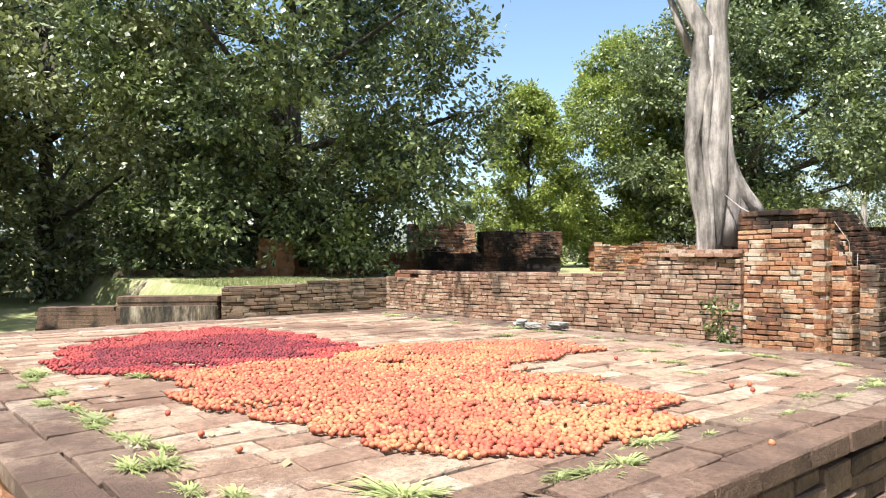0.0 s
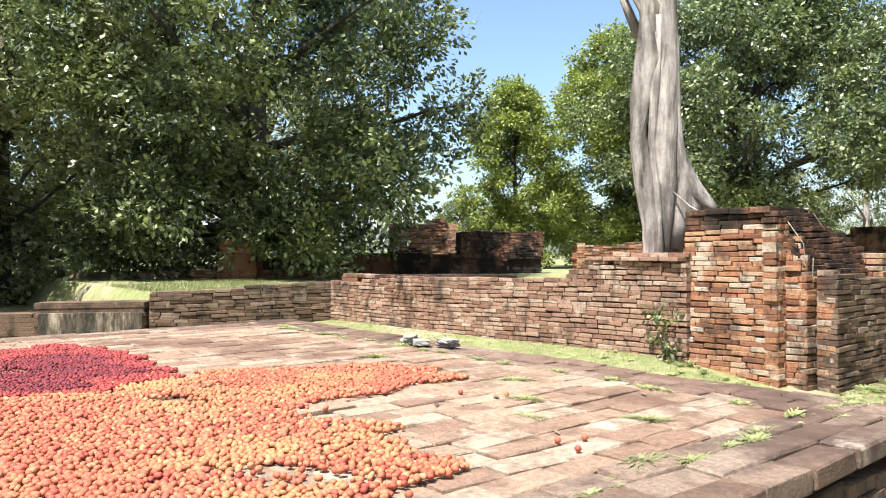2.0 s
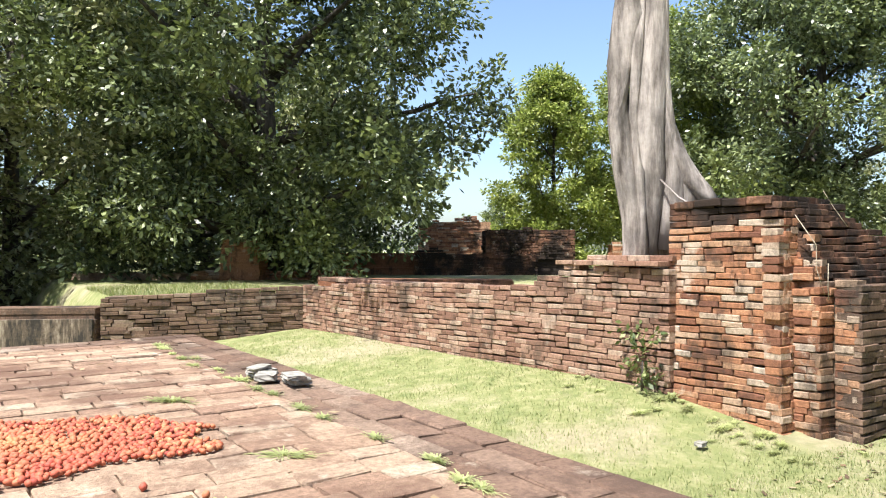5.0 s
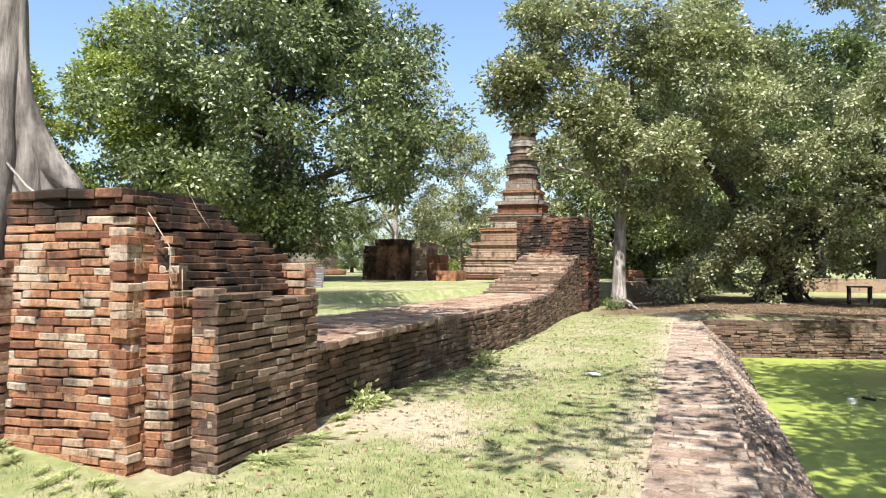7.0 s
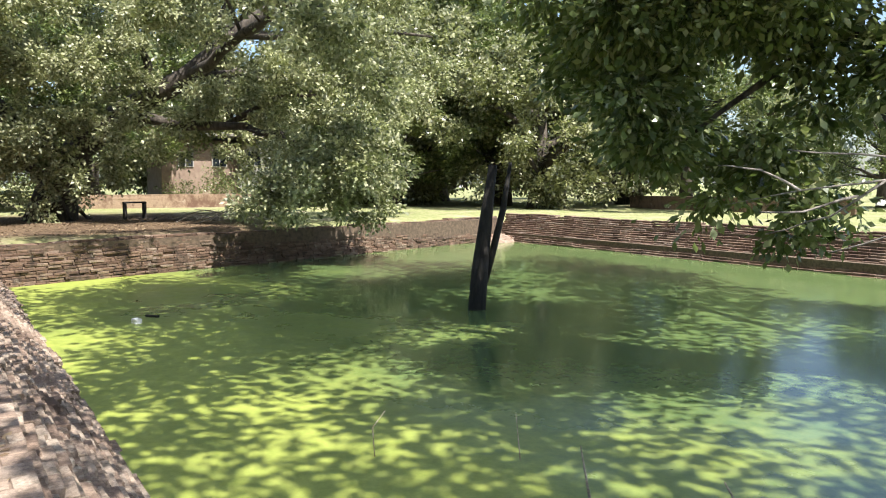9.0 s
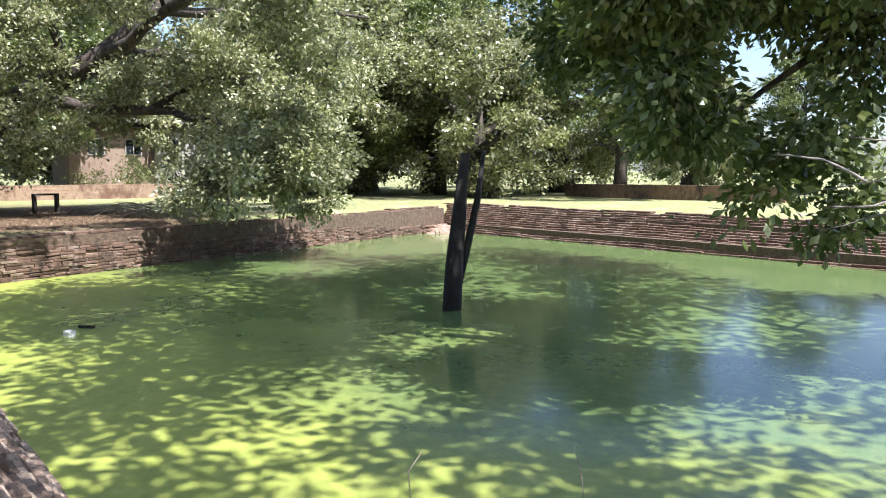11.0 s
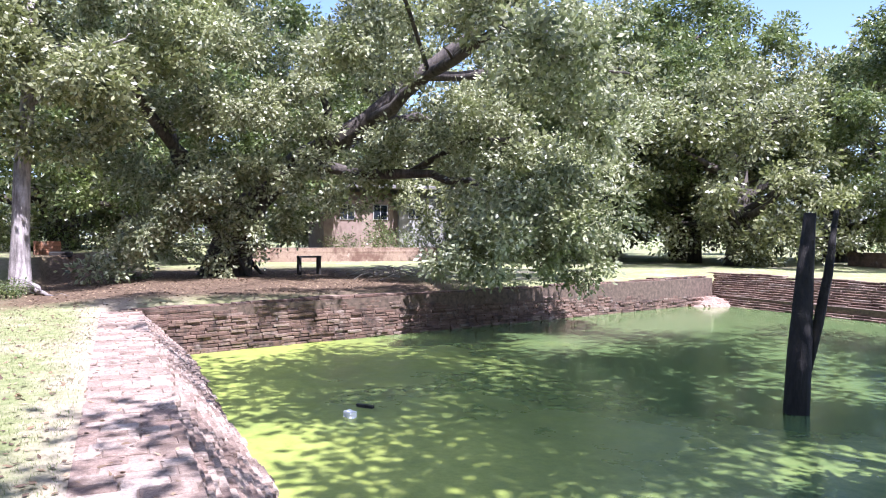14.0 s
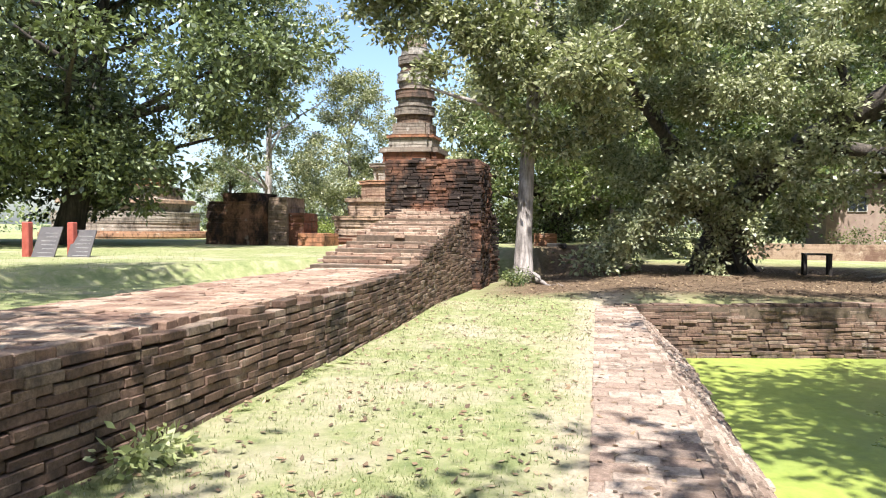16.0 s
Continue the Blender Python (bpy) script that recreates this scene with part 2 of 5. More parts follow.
def raw(name, verts, faces, mat, parent=None, smooth=False):
    """Link numpy vertices and equal-sided faces as one mesh object."""
    me = bpy.data.meshes.new(name)
    verts, faces = np.asarray(verts, np.float32).reshape(-1, 3), np.asarray(faces, np.int32)
    k = faces.shape[1]
    me.vertices.add(len(verts))
    me.vertices.foreach_set("co", verts.ravel())
    me.loops.add(faces.size)
    me.loops.foreach_set("vertex_index", faces.ravel())
    me.polygons.add(len(faces))
    me.polygons.foreach_set("loop_start", np.arange(0, faces.size, k, dtype=np.int32))
    if smooth:
        me.polygons.foreach_set("use_smooth", np.ones(len(faces), bool))
    me.update(calc_edges=True)
    me.validate()
    me.materials.append(mat)
    ob = new(name, me)
    if parent:
        ob.parent = parent
    return ob


def empty(name, label, category, group="", kind="", at=(0, 0, 0)):
    ob = new(name)
    ob.location = at
    return tagged(ob, label, category, group, kind)


def box(bm, x0, x1, y0, y1, z0, z1):
    r = bmesh.ops.create_cube(bm, size=1.0)
    for v in r["verts"]:
        v.co = Vector((x0 if v.co.x < 0 else x1, y0 if v.co.y < 0 else y1, z0 if v.co.z < 0 else z1))
    return r["verts"]


def smoothstep(a, b, x):
    t = np.clip((x - a) / (b - a), 0, 1)
    return t * t * (3 - 2 * t)


# brick shapes: worn blocks of unit size, with their arrises knocked back
CORNERS = np.array([(x, y, z) for x in (-.5, .5) for y in (-.5, .5) for z in (-.5, .5)])


def brick_shape(rng, wear=0.14):
    """Unit block with chamfered corners: 24 corners, 6 faces, 12 edge faces, 8 corner faces."""
    verts, index = [], {}
    for ci, c in enumerate(CORNERS):
        for ax in range(3):
            p = c * (1 - wear * rng.uniform(0.6, 1.8, 3) * np.array([0.22, 0.6, 1.35]))
            p[ax] = c[ax] * (1 - 0.03 * rng.uniform(0, 1))
            index[ci, ax] = len(verts)
            verts.append(p)
    faces = []
    cid = {tuple(c): i for i, c in enumerate(CORNERS)}
    for ax in range(3):
        o = [a for a in range(3) if a != ax]
        for s in (-.5, .5):
            loop = []
            for p, q in ((-.5, -.5), (.5, -.5), (.5, .5), (-.5, .5)):
                c = [0, 0, 0]
                c[ax], c[o[0]], c[o[1]] = s, p, q
                loop.append(index[cid[tuple(c)], ax])
            faces.append(loop)
        for p in (-.5, .5):
            for q in (-.5, .5):
                c0, c1 = [0, 0, 0], [0, 0, 0]
                c0[ax], c1[ax] = -.5, .5
                c0[o[0]] = c1[o[0]] = p
                c0[o[1]] = c1[o[1]] = q
                a, b = cid[tuple(c0)], cid[tuple(c1)]
                faces.append([index[a, o[0]], index[b, o[0]], index[b, o[1]], index[a, o[1]]])
    tris = [[index[i, 0], index[i, 1], index[i, 2]] for i in range(8)]
    return np.array(verts), faces + tris


def shape_mesh(name, rng, mat):
    v, f = brick_shape(rng)
    bm = bmesh.new()
    bv = [bm.verts.new(p) for p in v]
    for q in f:
        bm.faces.new([bv[i] for i in q])
    bmesh.ops.recalc_face_normals(bm, faces=bm.faces)
    me = bpy.data.meshes.new(name)
    bm.to_mesh(me)
    bm.free()
    me.materials.append(mat)
    return me


SHAPES = {}


def lay(parent, bricks, mat, near=None, limit=300, name="brick", seed=1):
    """Lay bricks (centre, size, turn about z): the nearest ones as pieces, the rest joined."""
    rng = np.random.default_rng(seed)
    if mat.name not in SHAPES:
        SHAPES[mat.name] = [shape_mesh("worn_block", rng, mat) for _ in range(6)]
    if near:
        bricks = sorted(bricks, key=lambda k: (k[0][0] - near[0]) ** 2 + (k[0][1] - near[1]) ** 2 + (k[0][2] - near[2]) ** 2)
    for c, s, turn in bricks[:limit]:
        ob = new(name, SHAPES[mat.name][int(rng.integers(6))])
        ob.parent = parent
        ob.matrix_basis = Matrix.LocRotScale(c, Euler((rng.normal(0, 0.03), rng.normal(0, 0.016), turn + rng.normal(0, 0.03))), s)
    rest = bricks[limit:]
    if rest:
        verts, faces, base = [], [], 0
        for c, s, turn in rest:
            me = SHAPES[mat.name][int(rng.integers(6))]
            co = np.empty(len(me.vertices) * 3, np.float32)
            me.vertices.foreach_get("co", co)
            co = co.reshape(-1, 3) * np.array(s)
            ct, st = math.cos(turn), math.sin(turn)
            co = np.stack([co[:, 0] * ct - co[:, 1] * st, co[:, 0] * st + co[:, 1] * ct, co[:, 2]], 1) + np.array(c)
            verts.append(co)
            faces += [[base + i for i in p.vertices] for p in me.polygons]
            base += len(co)
        me = bpy.data.meshes.new("brickwork")
        me.from_pydata(np.concatenate(verts).tolist(), [], faces)
        me.materials.append(mat)
        ob = new("brickwork", me)
        ob.parent = parent
        tagged(ob, kind="stuff")


def face_courses(p0, p1, z0, top, depth=0.15, length=0.29, course=COURSE, seed=0, lean=0.0, rough=0.012, inset=0.0):
    """Bricks along a face from p0 to p1 (its outer side to the right of the way), course by course up to top(distance)."""
    rng = np.random.default_rng(seed)
    a, b = np.array(p0, float), np.array(p1, float)
    run = np.linalg.norm(b - a)
    way = (b - a) / run
    inward = np.array([-way[1], way[0]])
    turn = math.atan2(way[1], way[0])
    out, k = [], 0
    tmax = max(top(s) for s in np.linspace(0, run, 30))
    while z0 + k * course < tmax - 0.4 * course:
        z = z0 + (k + 0.5) * course
        s = -rng.uniform(0, 0.6) * length
        while s < run:
            ln = length * rng.uniform(0.75, 1.22)
            e0, e1 = max(s, 0), min(s + ln, run)
            s += ln
            if e1 - e0 < 0.05:
                continue
            mid = (e0 + e1) / 2
            wob = 0.022 * math.sin(mid * 0.9 + seed) + 0.010 * math.sin(mid * 3.7 + k * 0.9 + seed) + rng.normal(0, 0.003)
            if z + wob + 0.3 * course > top(mid):
                continue
            push = depth / 2 + lean * (z - z0) + inset + rng.normal(0, rough * 0.45)
            c = a + way * mid + inward * push
            out.append(((c[0], c[1], z + wob), (e1 - e0 - rng.uniform(0.002, 0.014), depth, course - rng.uniform(0.001, 0.010)), turn))
        k += 1
    return out


def level(z):
    return lambda s: z


def paving(x0, x1, y0, y1, z, length=0.32, width=0.16, thick=0.07, along="x", seed=0, skip=None):
    rng = np.random.default_rng(seed)
    out = []
    a0, a1, b0, b1 = (x0, x1, y0, y1) if along == "x" else (y0, y1, x0, x1)
    b, row = b0, 0
    while b < b1 - 0.04:
        w = min(width, b1 - b)
        s = a0 - (row % 2) * length * 0.5 - rng.uniform(0, 0.1)
        while s < a1:
            ln = length * rng.uniform(0.82, 1.15)
            e0, e1 = max(s, a0), min(s + ln, a1)
            s += ln
            if e1 - e0 < 0.06:
                continue
            m, q = (e0 + e1) / 2, b + w / 2
            x, y = (m, q) if along == "x" else (q, m)
            if skip and skip(x, y):
                continue
            dz = rng.normal(0, 0.004)
            out.append(((x, y, z - thick / 2 + dz), (e1 - e0 - 0.007, w - 0.007, thick), 0.0 if along == "x" else math.pi / 2))
        b += w
        row += 1
    return out


# ---- trees ----


def tube(bm, pts, radii, sides=8, rng=None, lumps=0.0):
    """A tapered limb along points."""
    rings = []
    up = Vector((0.13, 0.31, 0.94))
    for i, p in enumerate(pts):
        d = (Vector(pts[min(i + 1, len(pts) - 1)]) - Vector(pts[max(i - 1, 0)])).normalized()
        sx = d.cross(up if abs(d.dot(up)) < 0.95 else Vector((1, 0, 0))).normalized()
        sy = d.cross(sx)
        ring = []
        for k in range(sides):
            a = 2 * math.pi * k / sides
            r = radii[i] * (1 + lumps * math.sin(3 * a + 0.5 * i) + (rng.normal(0, lumps * 0.4) if rng is not None and lumps else 0))
            ring.append(bm.verts.new(Vector(p) + sx * (r * math.cos(a)) + sy * (r * math.sin(a))))
        rings.append(ring)
    for r0, r1 in zip(rings, rings[1:]):
        for k in range(sides):
            f = bm.faces.new((r0[k], r0[(k + 1) % sides], r1[(k + 1) % sides], r1[k]))
            f.smooth = True
    bm.faces.new(rings[0][::-1])
    bm.faces.new(rings[-1])


def leaves(rng, blobs, count, size, spread=0.35, per=26, droop=0.3):
    """Leaves in twig-end clusters inside ellipsoids (centre, radii): vertices and quads."""
    w = np.array([b[1][0] * b[1][1] + b[1][1] * b[1][2] + b[1][0] * b[1][2] for b in blobs], float)
    w /= w.sum()
    verts = []
    for (c, r), share in zip(blobs, w):
        n = max(1, int(count * share / per))
        d = rng.normal(size=(n, 3))
        d /= np.linalg.norm(d, axis=1)[:, None]
        rad = rng.uniform(0.1, 1.0, (n, 1)) ** 0.5 * rng.uniform(0.8, 1.25, (n, 1))
        centre = np.array(c) + d * rad * np.array(r)
        off = rng.normal(size=(n * per, 3)) * np.repeat(rng.uniform(0.6, 1.3, (n, 1)), per, 0) * spread * np.array([1, 1, 0.7])
        pos = np.repeat(centre, per, 0) + off
        m = len(pos)
        a = rng.normal(size=(m, 3)) * 0.7 + off / spread * 0.8 + np.repeat(d, per, 0) * 0.6 + np.array([0, 0, -droop])
        a /= np.linalg.norm(a, axis=1)[:, None]
        side = np.cross(a, rng.normal(size=(m, 3)) + np.array([0, 0, 1.2]))
        side /= np.linalg.norm(side, axis=1)[:, None] + 1e-9
        ln = size * rng.uniform(0.6, 1.25, (m, 1))
        verts.append(np.stack([pos, pos + a * ln * 0.55 + side * ln * 0.27, pos + a * ln, pos + a * ln * 0.5 - side * ln * 0.27], 1).reshape(-1, 3))
    v = np.concatenate(verts)
    return v, np.arange(len(v)).reshape(-1, 4)


def crook(pts, radii, rng):
    """A limb with more bends than the points it was drawn with."""
    out, rr = [Vector(pts[0])], [radii[0]]
    for (p, q), (a, b) in zip(zip(pts, pts[1:]), zip(radii, radii[1:])):
        p, q = Vector(p), Vector(q)
        for k in (1, 2, 3):
            t = k / 3
            w = p.lerp(q, t) + Vector(rng.normal(size=3)) * ((a + b) * 0.3 if k < 3 else 0.0)
            out.append(w)
            rr.append(a + (b - a) * t)
    return out, rr


def clumped(blobs, rng, k=7, shrink=0.42):
    """Break large crown masses into smaller clumps with gaps between."""
    out = []
    for c, r in blobs:
        for _ in range(k):
            d = rng.normal(size=3)
            d /= np.linalg.norm(d)
            d *= rng.uniform(0.35, 1.0)
            s = shrink * rng.uniform(0.7, 1.25)
            out.append((tuple(np.array(c) + d * np.array(r) * 0.85), (r[0] * s, r[1] * s, r[2] * s)))
    return out


def tree(name, label, base, trunk, limbs, blobs, count, leaf, leaf_mat, bark, seed, spread=0.35, group="", per=26, droop=0.3):
    """trunk: points and radii; limbs: list of the same; blobs: crown ellipsoids. All but base are relative to base."""
    rng = np.random.default_rng(seed)
    ob = empty(name, label, "tree", group, at=base)
    bm = bmesh.new()
    tube(bm, *trunk, sides=12, rng=rng, lumps=0.06)
    part("trunk", bm, bark, ob)
    for pts, radii in limbs:
        bm = bmesh.new()
        pts, radii = crook(pts, radii, rng)
        tube(bm, pts, radii, sides=7, rng=rng, lumps=0.06)
        for k in range(2, len(pts), 2):
            if radii[k] < 0.2:
                d = Vector(rng.normal(size=3)) * (3.5 * radii[k] + 0.25)
                d.z = abs(d.z) * 0.5
                p = Vector(pts[k])
                tube(bm, [p, p + d * 0.5 + Vector((0, 0, 0.06)), p + d], [radii[k] * 0.45, radii[k] * 0.25, 0.006], 5)
        part("limb", bm, bark, ob)
    v, f = leaves(rng, blobs if name != "spreading_fig" and len(blobs) > 69 else clumped(blobs, rng), count, leaf, spread, per, droop)
    raw("crown", v, f, leaf_mat, ob)
    return ob


def grown(name, label, base, height, width, count, leaf, leaf_mat, bark, seed, low=0.25, radius=0.22, group="", lean=(0, 0), clumps=54, loose=1.0):
    """A free-standing broadleaf tree: clumps of leaves over an uneven crown, limbs out to them."""
    rng = np.random.default_rng(seed)
    fork = height * (low + 0.10)
    lx, ly = lean
    trunk = ([(0, 0, -0.2), (lx * .3 + rng.normal(0, .08), ly * .3, fork * 0.5), (lx * .6, ly * .6 + rng.normal(0, .1), fork), (lx, ly, height * 0.78)], [radius * 1.4, radius, radius * 0.85, radius * 0.25])
    limbs, blobs = [], []
    for i in range(clumps):
        t = (i + rng.uniform(0, 1)) / clumps
        a = i * 2.39996 + rng.normal(0, 0.25)
        h = height * (low + (1 - low) * t)
        fill = math.sin(math.pi * (0.14 + 0.84 * t)) ** 0.6
        r = 0.5 * width * fill * rng.uniform(0.55, 1.05)
        if i % 5 == 0:
            r *= 0.4
        end = (lx * t + math.cos(a) * r, ly * t + math.sin(a) * r, h)
        s = width * rng.uniform(0.08, 0.14) * loose
        blobs.append((end, (s, s, s * rng.uniform(0.6, 0.9))))
        if i % 3 == 0:
            start = (lx * .5 * t, ly * .5 * t, max(fork * 0.7, h - height * rng.uniform(0.1, 0.25)))
            mid = tuple(0.5 * (p + q) + rng.normal(0, 0.03) * height * 0.3 for p, q in zip(start, end))
            limbs.append(([start, mid, end], [radius * 0.42, radius * 0.22, radius * 0.05]))
    return tree(name, label, base, trunk, limbs, blobs, count, leaf, leaf_mat, bark, seed, leaf * 0.85, group, 26)


# ---- ground ----
def skew_wall(x):
    return 12.75 + (9.63 - x) * 0.383


def ground_height(x, y):
    z = 0.02 * np.sin(x * 0.9) * np.cos(y * 1.1) + 0.0 * x
    z = z + 0.24 * smoothstep(7.5, 10.2, x) * smoothstep(3.6, 6.0, y)
    inner = smoothstep(10.25, 10.6, x) * smoothstep(4.2, 4.6, y)
    z = z * (1 - inner) + inner * (0.62 - 0.36 * smoothstep(17, 34, x))
    up = smoothstep(0.2, 0.5, y - skew_wall(x)) * smoothstep(6.5, 6.9, x)
    z = z * (1 - up) + up * 0.76
    east = 27.2 + (-0.9 - y) * 0.245
    west = 5.6 + (-0.8 - y) * 0.25
    pool = smoothstep(-0.4, 0.0, x - west) * (1 - smoothstep(0.0, 0.5, x - east)) * smoothstep(-20.9, -20.4, y) * (1 - smoothstep(0.3, 0.72, y))
    bank = smoothstep(-0.5, 1.5, x - east) * (1 - smoothstep(0.0, 3.0, y)) * 0.12
    return z * (1 - pool) + pool * -1.7 + bank * (1 - pool)


gx = np.concatenate([[-900, -300, -120, -60, -35, -20, -12], np.arange(-8, 34, 0.22), np.arange(34, 60, 1.5), [70, 100, 200, 400, 900]])
gy = np.concatenate([[-900, -300, -120, -70, -45], np.arange(-34, -21, 1.5), np.arange(-21, 16, 0.22), np.arange(16, 45, 1.5), [60, 100, 200, 400, 900]])
GX, GY = np.meshgrid(gx, gy, indexing="ij")
gv = np.stack([GX, GY, ground_height(GX, GY)], -1).reshape(-1, 3)
i, j = np.meshgrid(np.arange(len(gx) - 1), np.arange(len(gy) - 1), indexing="ij")
q = (i * len(gy) + j).ravel()
ground = raw("ground", gv, np.stack([q, q + len(gy), q + len(gy) + 1, q + 1], 1), GROUND, smooth=True)
tagged(ground, "dry lawn and bare earth between brick ruins", "ground", kind="structure")

bm = bmesh.new()
vs = [bm.verts.new(p) for p in ((9.9, -20.2, WATER), (33, -20.2, WATER), (28, 0.1, WATER), (5.2, 0.1, WATER))]
bm.faces.new(vs)
water = tagged(part("water", bm, WATER_MAT), "still pond water covered with bright green algae", "water", kind="structure")
RNG = np.random.default_rng(11)


def core(parent, corners, z0, z1, mat=MORTAR):
    """Solid fill behind the facing bricks: an upright prism on plan corners."""
    bm = bmesh.new()
    low = [bm.verts.new((x, y, z0)) for x, y in corners]
    high = [bm.verts.new((x, y, z1)) for x, y in corners]
    k = len(corners)
    for i in range(k):
        bm.faces.new((low[i], low[(i + 1) % k], high[(i + 1) % k], high[i]))
    bm.faces.new(low[::-1])
    bm.faces.new(high)
    bmesh.ops.recalc_face_normals(bm, faces=bm.faces)
    return part("core", bm, mat, parent)


def steps(stops):
    """Height by distance, straight between stops."""
    xs, zs = zip(*stops)
    return lambda s: float(np.interp(s, xs, zs))


# ---- platform ----
platform = empty("platform", "low brick drying platform with worn paving and weedy joints", "platform", kind="structure")
core(platform, [(1.32, 1.74), (6.45, 1.74), (6.45, 8.4), (1.32, 8.4)], -0.3, TOP - 0.03)

# ---- ruined walls ----
wall_west = empty("wall_west", "ruined orange brick wall with black weathering", "wall", kind="structure")
core(wall_west, [(9.75, 12.6), (10.1, 5.45), (10.85, 5.45), (10.5, 12.9)], -0.3, 0.93)
core(wall_west, [(10.02, 7.2), (10.12, 5.45), (10.85, 5.45), (10.8, 7.2)], 0.93, 1.12)
core(wall_west, [(10.06, 6.55), (10.12, 5.45), (10.85, 5.45), (10.8, 6.5)], 1.12, 1.36)
wall_south = empty("wall_south", "low dark brick wall with a broad paved top", "wall", kind="structure")
core(wall_south, [(11.7, 4.02), (24, 3.78), (30.0, 3.8), (30.0, 5.3), (11.7, 5.3)], -0.3, 0.68)
for k in range(9):
    x = 24.3 + k * 0.6
    core(wall_south, [(x, 3.86), (30.0, 3.86), (30.0, 5.5), (x, 5.5)], 0.68 + k * 0.118, 0.68 + (k + 1) * 0.118)
wall_north = empty("wall_north", "short brick wall holding up a grassy terrace", "wall", kind="structure")
core(wall_north, [(6.66, 13.97), (9.7, 12.8), (9.95, 13.3), (6.9, 14.4)], -0.3, 0.80)
plaster_wall = empty("wall_plastered", "low lime-plastered wall stained black", "wall", kind="structure")

pier = empty("brick_pier", "ruined orange brick pier with stepped corners and crumbling top", "pier")
core(pier, [(10.2, 4.36), (10.6, 3.84), (11.8, 3.84), (11.8, 5.3), (10.2, 5.3)], -0.3, 1.22)
core(pier, [(10.26, 4.45), (11.25, 4.45), (11.25, 5.25), (10.26, 5.25)], 1.22, 1.9)
core(pier, [(11.2, 4.3), (11.75, 4.3), (11.75, 5.25), (11.2, 5.25)], 1.2, 1.48)
tower = empty("brick_tower", "tall ruined brick pier streaked with black", "pier")
core(tower, [(29.95, 3.68), (31.5, 3.68), (31.5, 5.75), (29.95, 5.75)], -0.3, 3.0)

# ---- pond banks ----
bank_north = empty("bank_north", "sloping brick bank with a paved ledge above the pond", "bank", kind="structure")
core(bank_north, [(5.5, 0.16), (26.6, 0.16), (26.6, 0.84), (5.5, 0.84)], -1.2, 0.008, EARTH)
for k in range(7):
    core(bank_north, [(5.5, -0.68 + k * 0.13), (26.8, -0.68 + k * 0.13), (26.8, 0.3), (5.5, 0.3)], -1.2, -0.86 + k * 0.125)
bank_east = empty("bank_east", "shaded crumbling brick bank of the pond", "bank", kind="structure")
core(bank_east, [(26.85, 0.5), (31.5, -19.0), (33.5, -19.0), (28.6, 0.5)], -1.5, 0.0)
bank_south = empty("bank_south", "long bank of narrow brick steps above the pond", "bank", kind="structure")
core(bank_south, [(8.0, -19.1), (31.4, -19.1), (31.4, -21), (8.0, -21)], -1.5, -0.6)
core(bank_south, [(8.0, -19.8), (31.4, -19.8), (31.4, -21), (8.0, -21)], -0.6, -0.1)

# ---- courses of far ruins, slab on slab ----


def slab_stack(parent, name, plan, z0, z1, mat, course=0.075, seed=0, lean=0.0, ragged=0.03, label=""):
    """Brick courses of a far ruin: a prism for each course, each set in or out a little."""
    rng = np.random.default_rng(seed)
    bm = bmesh.new()
    pts = np.array(plan, float)
    mid = pts.mean(0)
    z, last, m = z0, None, len(pts)

    def skin(r0, r1):
        for i in range(m):
            bm.faces.new((r0[i], r0[(i + 1) % m], r1[(i + 1) % m], r1[i]))

    while z < z1 - 1e-6:
        h = min(course, z1 - z)
        grow = 1 - lean * (z - z0) + rng.normal(0, ragged)
        ring = (pts - mid) * grow + mid + rng.normal(0, ragged * 0.4, 2)
        low = [bm.verts.new((x, y, z)) for x, y in ring]
        high = [bm.verts.new((x, y, z + h * 0.82)) for x, y in ring]
        groove = [bm.verts.new((x, y, z + h * 0.86)) for x, y in (ring - mid) * (1 - 0.02 / max(0.3, np.abs(pts - mid).max())) + mid]
        if last:
            skin(last, low)
        else:
            bm.faces.new(low[::-1])
        skin(low, high)
        skin(high, groove)
        last = groove
        z += h
    bm.faces.new(last)
    bmesh.ops.recalc_face_normals(bm, faces=bm.faces)
    return part(name, bm, mat, parent, label)


def round_plan(x, y, r, k=28):
    return [(x + r * math.cos(2 * math.pi * i / k), y + r * math.sin(2 * math.pi * i / k)) for i in range(k)]


def square_plan(x, y, r, notch=0.0):
    """A square with redented corners."""
    a, b = r, r * (1 - notch)
    if not notch:
        return [(x - a, y - a), (x + a, y - a), (x + a, y + a), (x - a, y + a)]
    q = [(a, -b), (a, b), (b, b), (b, a), (-b, a), (-b, b), (-a, b), (-a, -b), (-b, -b), (-b, -a), (b, -a), (b, -b)]
    return [(x + u, y + v) for u, v in q]


stupa = empty("stupa", "tall tiered brick stupa with a ringed spire", "stupa")
SX, SY = 42.0, 8.2
tiers = [(3.6, 0.2, 1.0), (3.1, 1.0, 1.7), (3.2, 1.7, 1.85), (2.6, 1.85, 2.4), (2.7, 2.4, 2.55), (2.1, 2.55, 3.1), (2.2, 3.1, 3.25), (1.65, 3.25, 3.8), (1.8, 3.8, 3.95), (1.3, 3.95, 4.4), (1.42, 4.4, 4.6), (1.05, 4.6, 5.0), (1.15, 5.0, 5.12), (0.9, 5.12, 5.6)]
for k, (r, a, z) in enumerate(tiers):
    slab_stack(stupa, "tier", square_plan(SX, SY, r * 0.85, 0.2), a, z, BRICK if k < 4 or k % 3 == 0 else (PAVING if k < 7 else LIME_BRICK), 0.11, 40 + k, ragged=0.008)
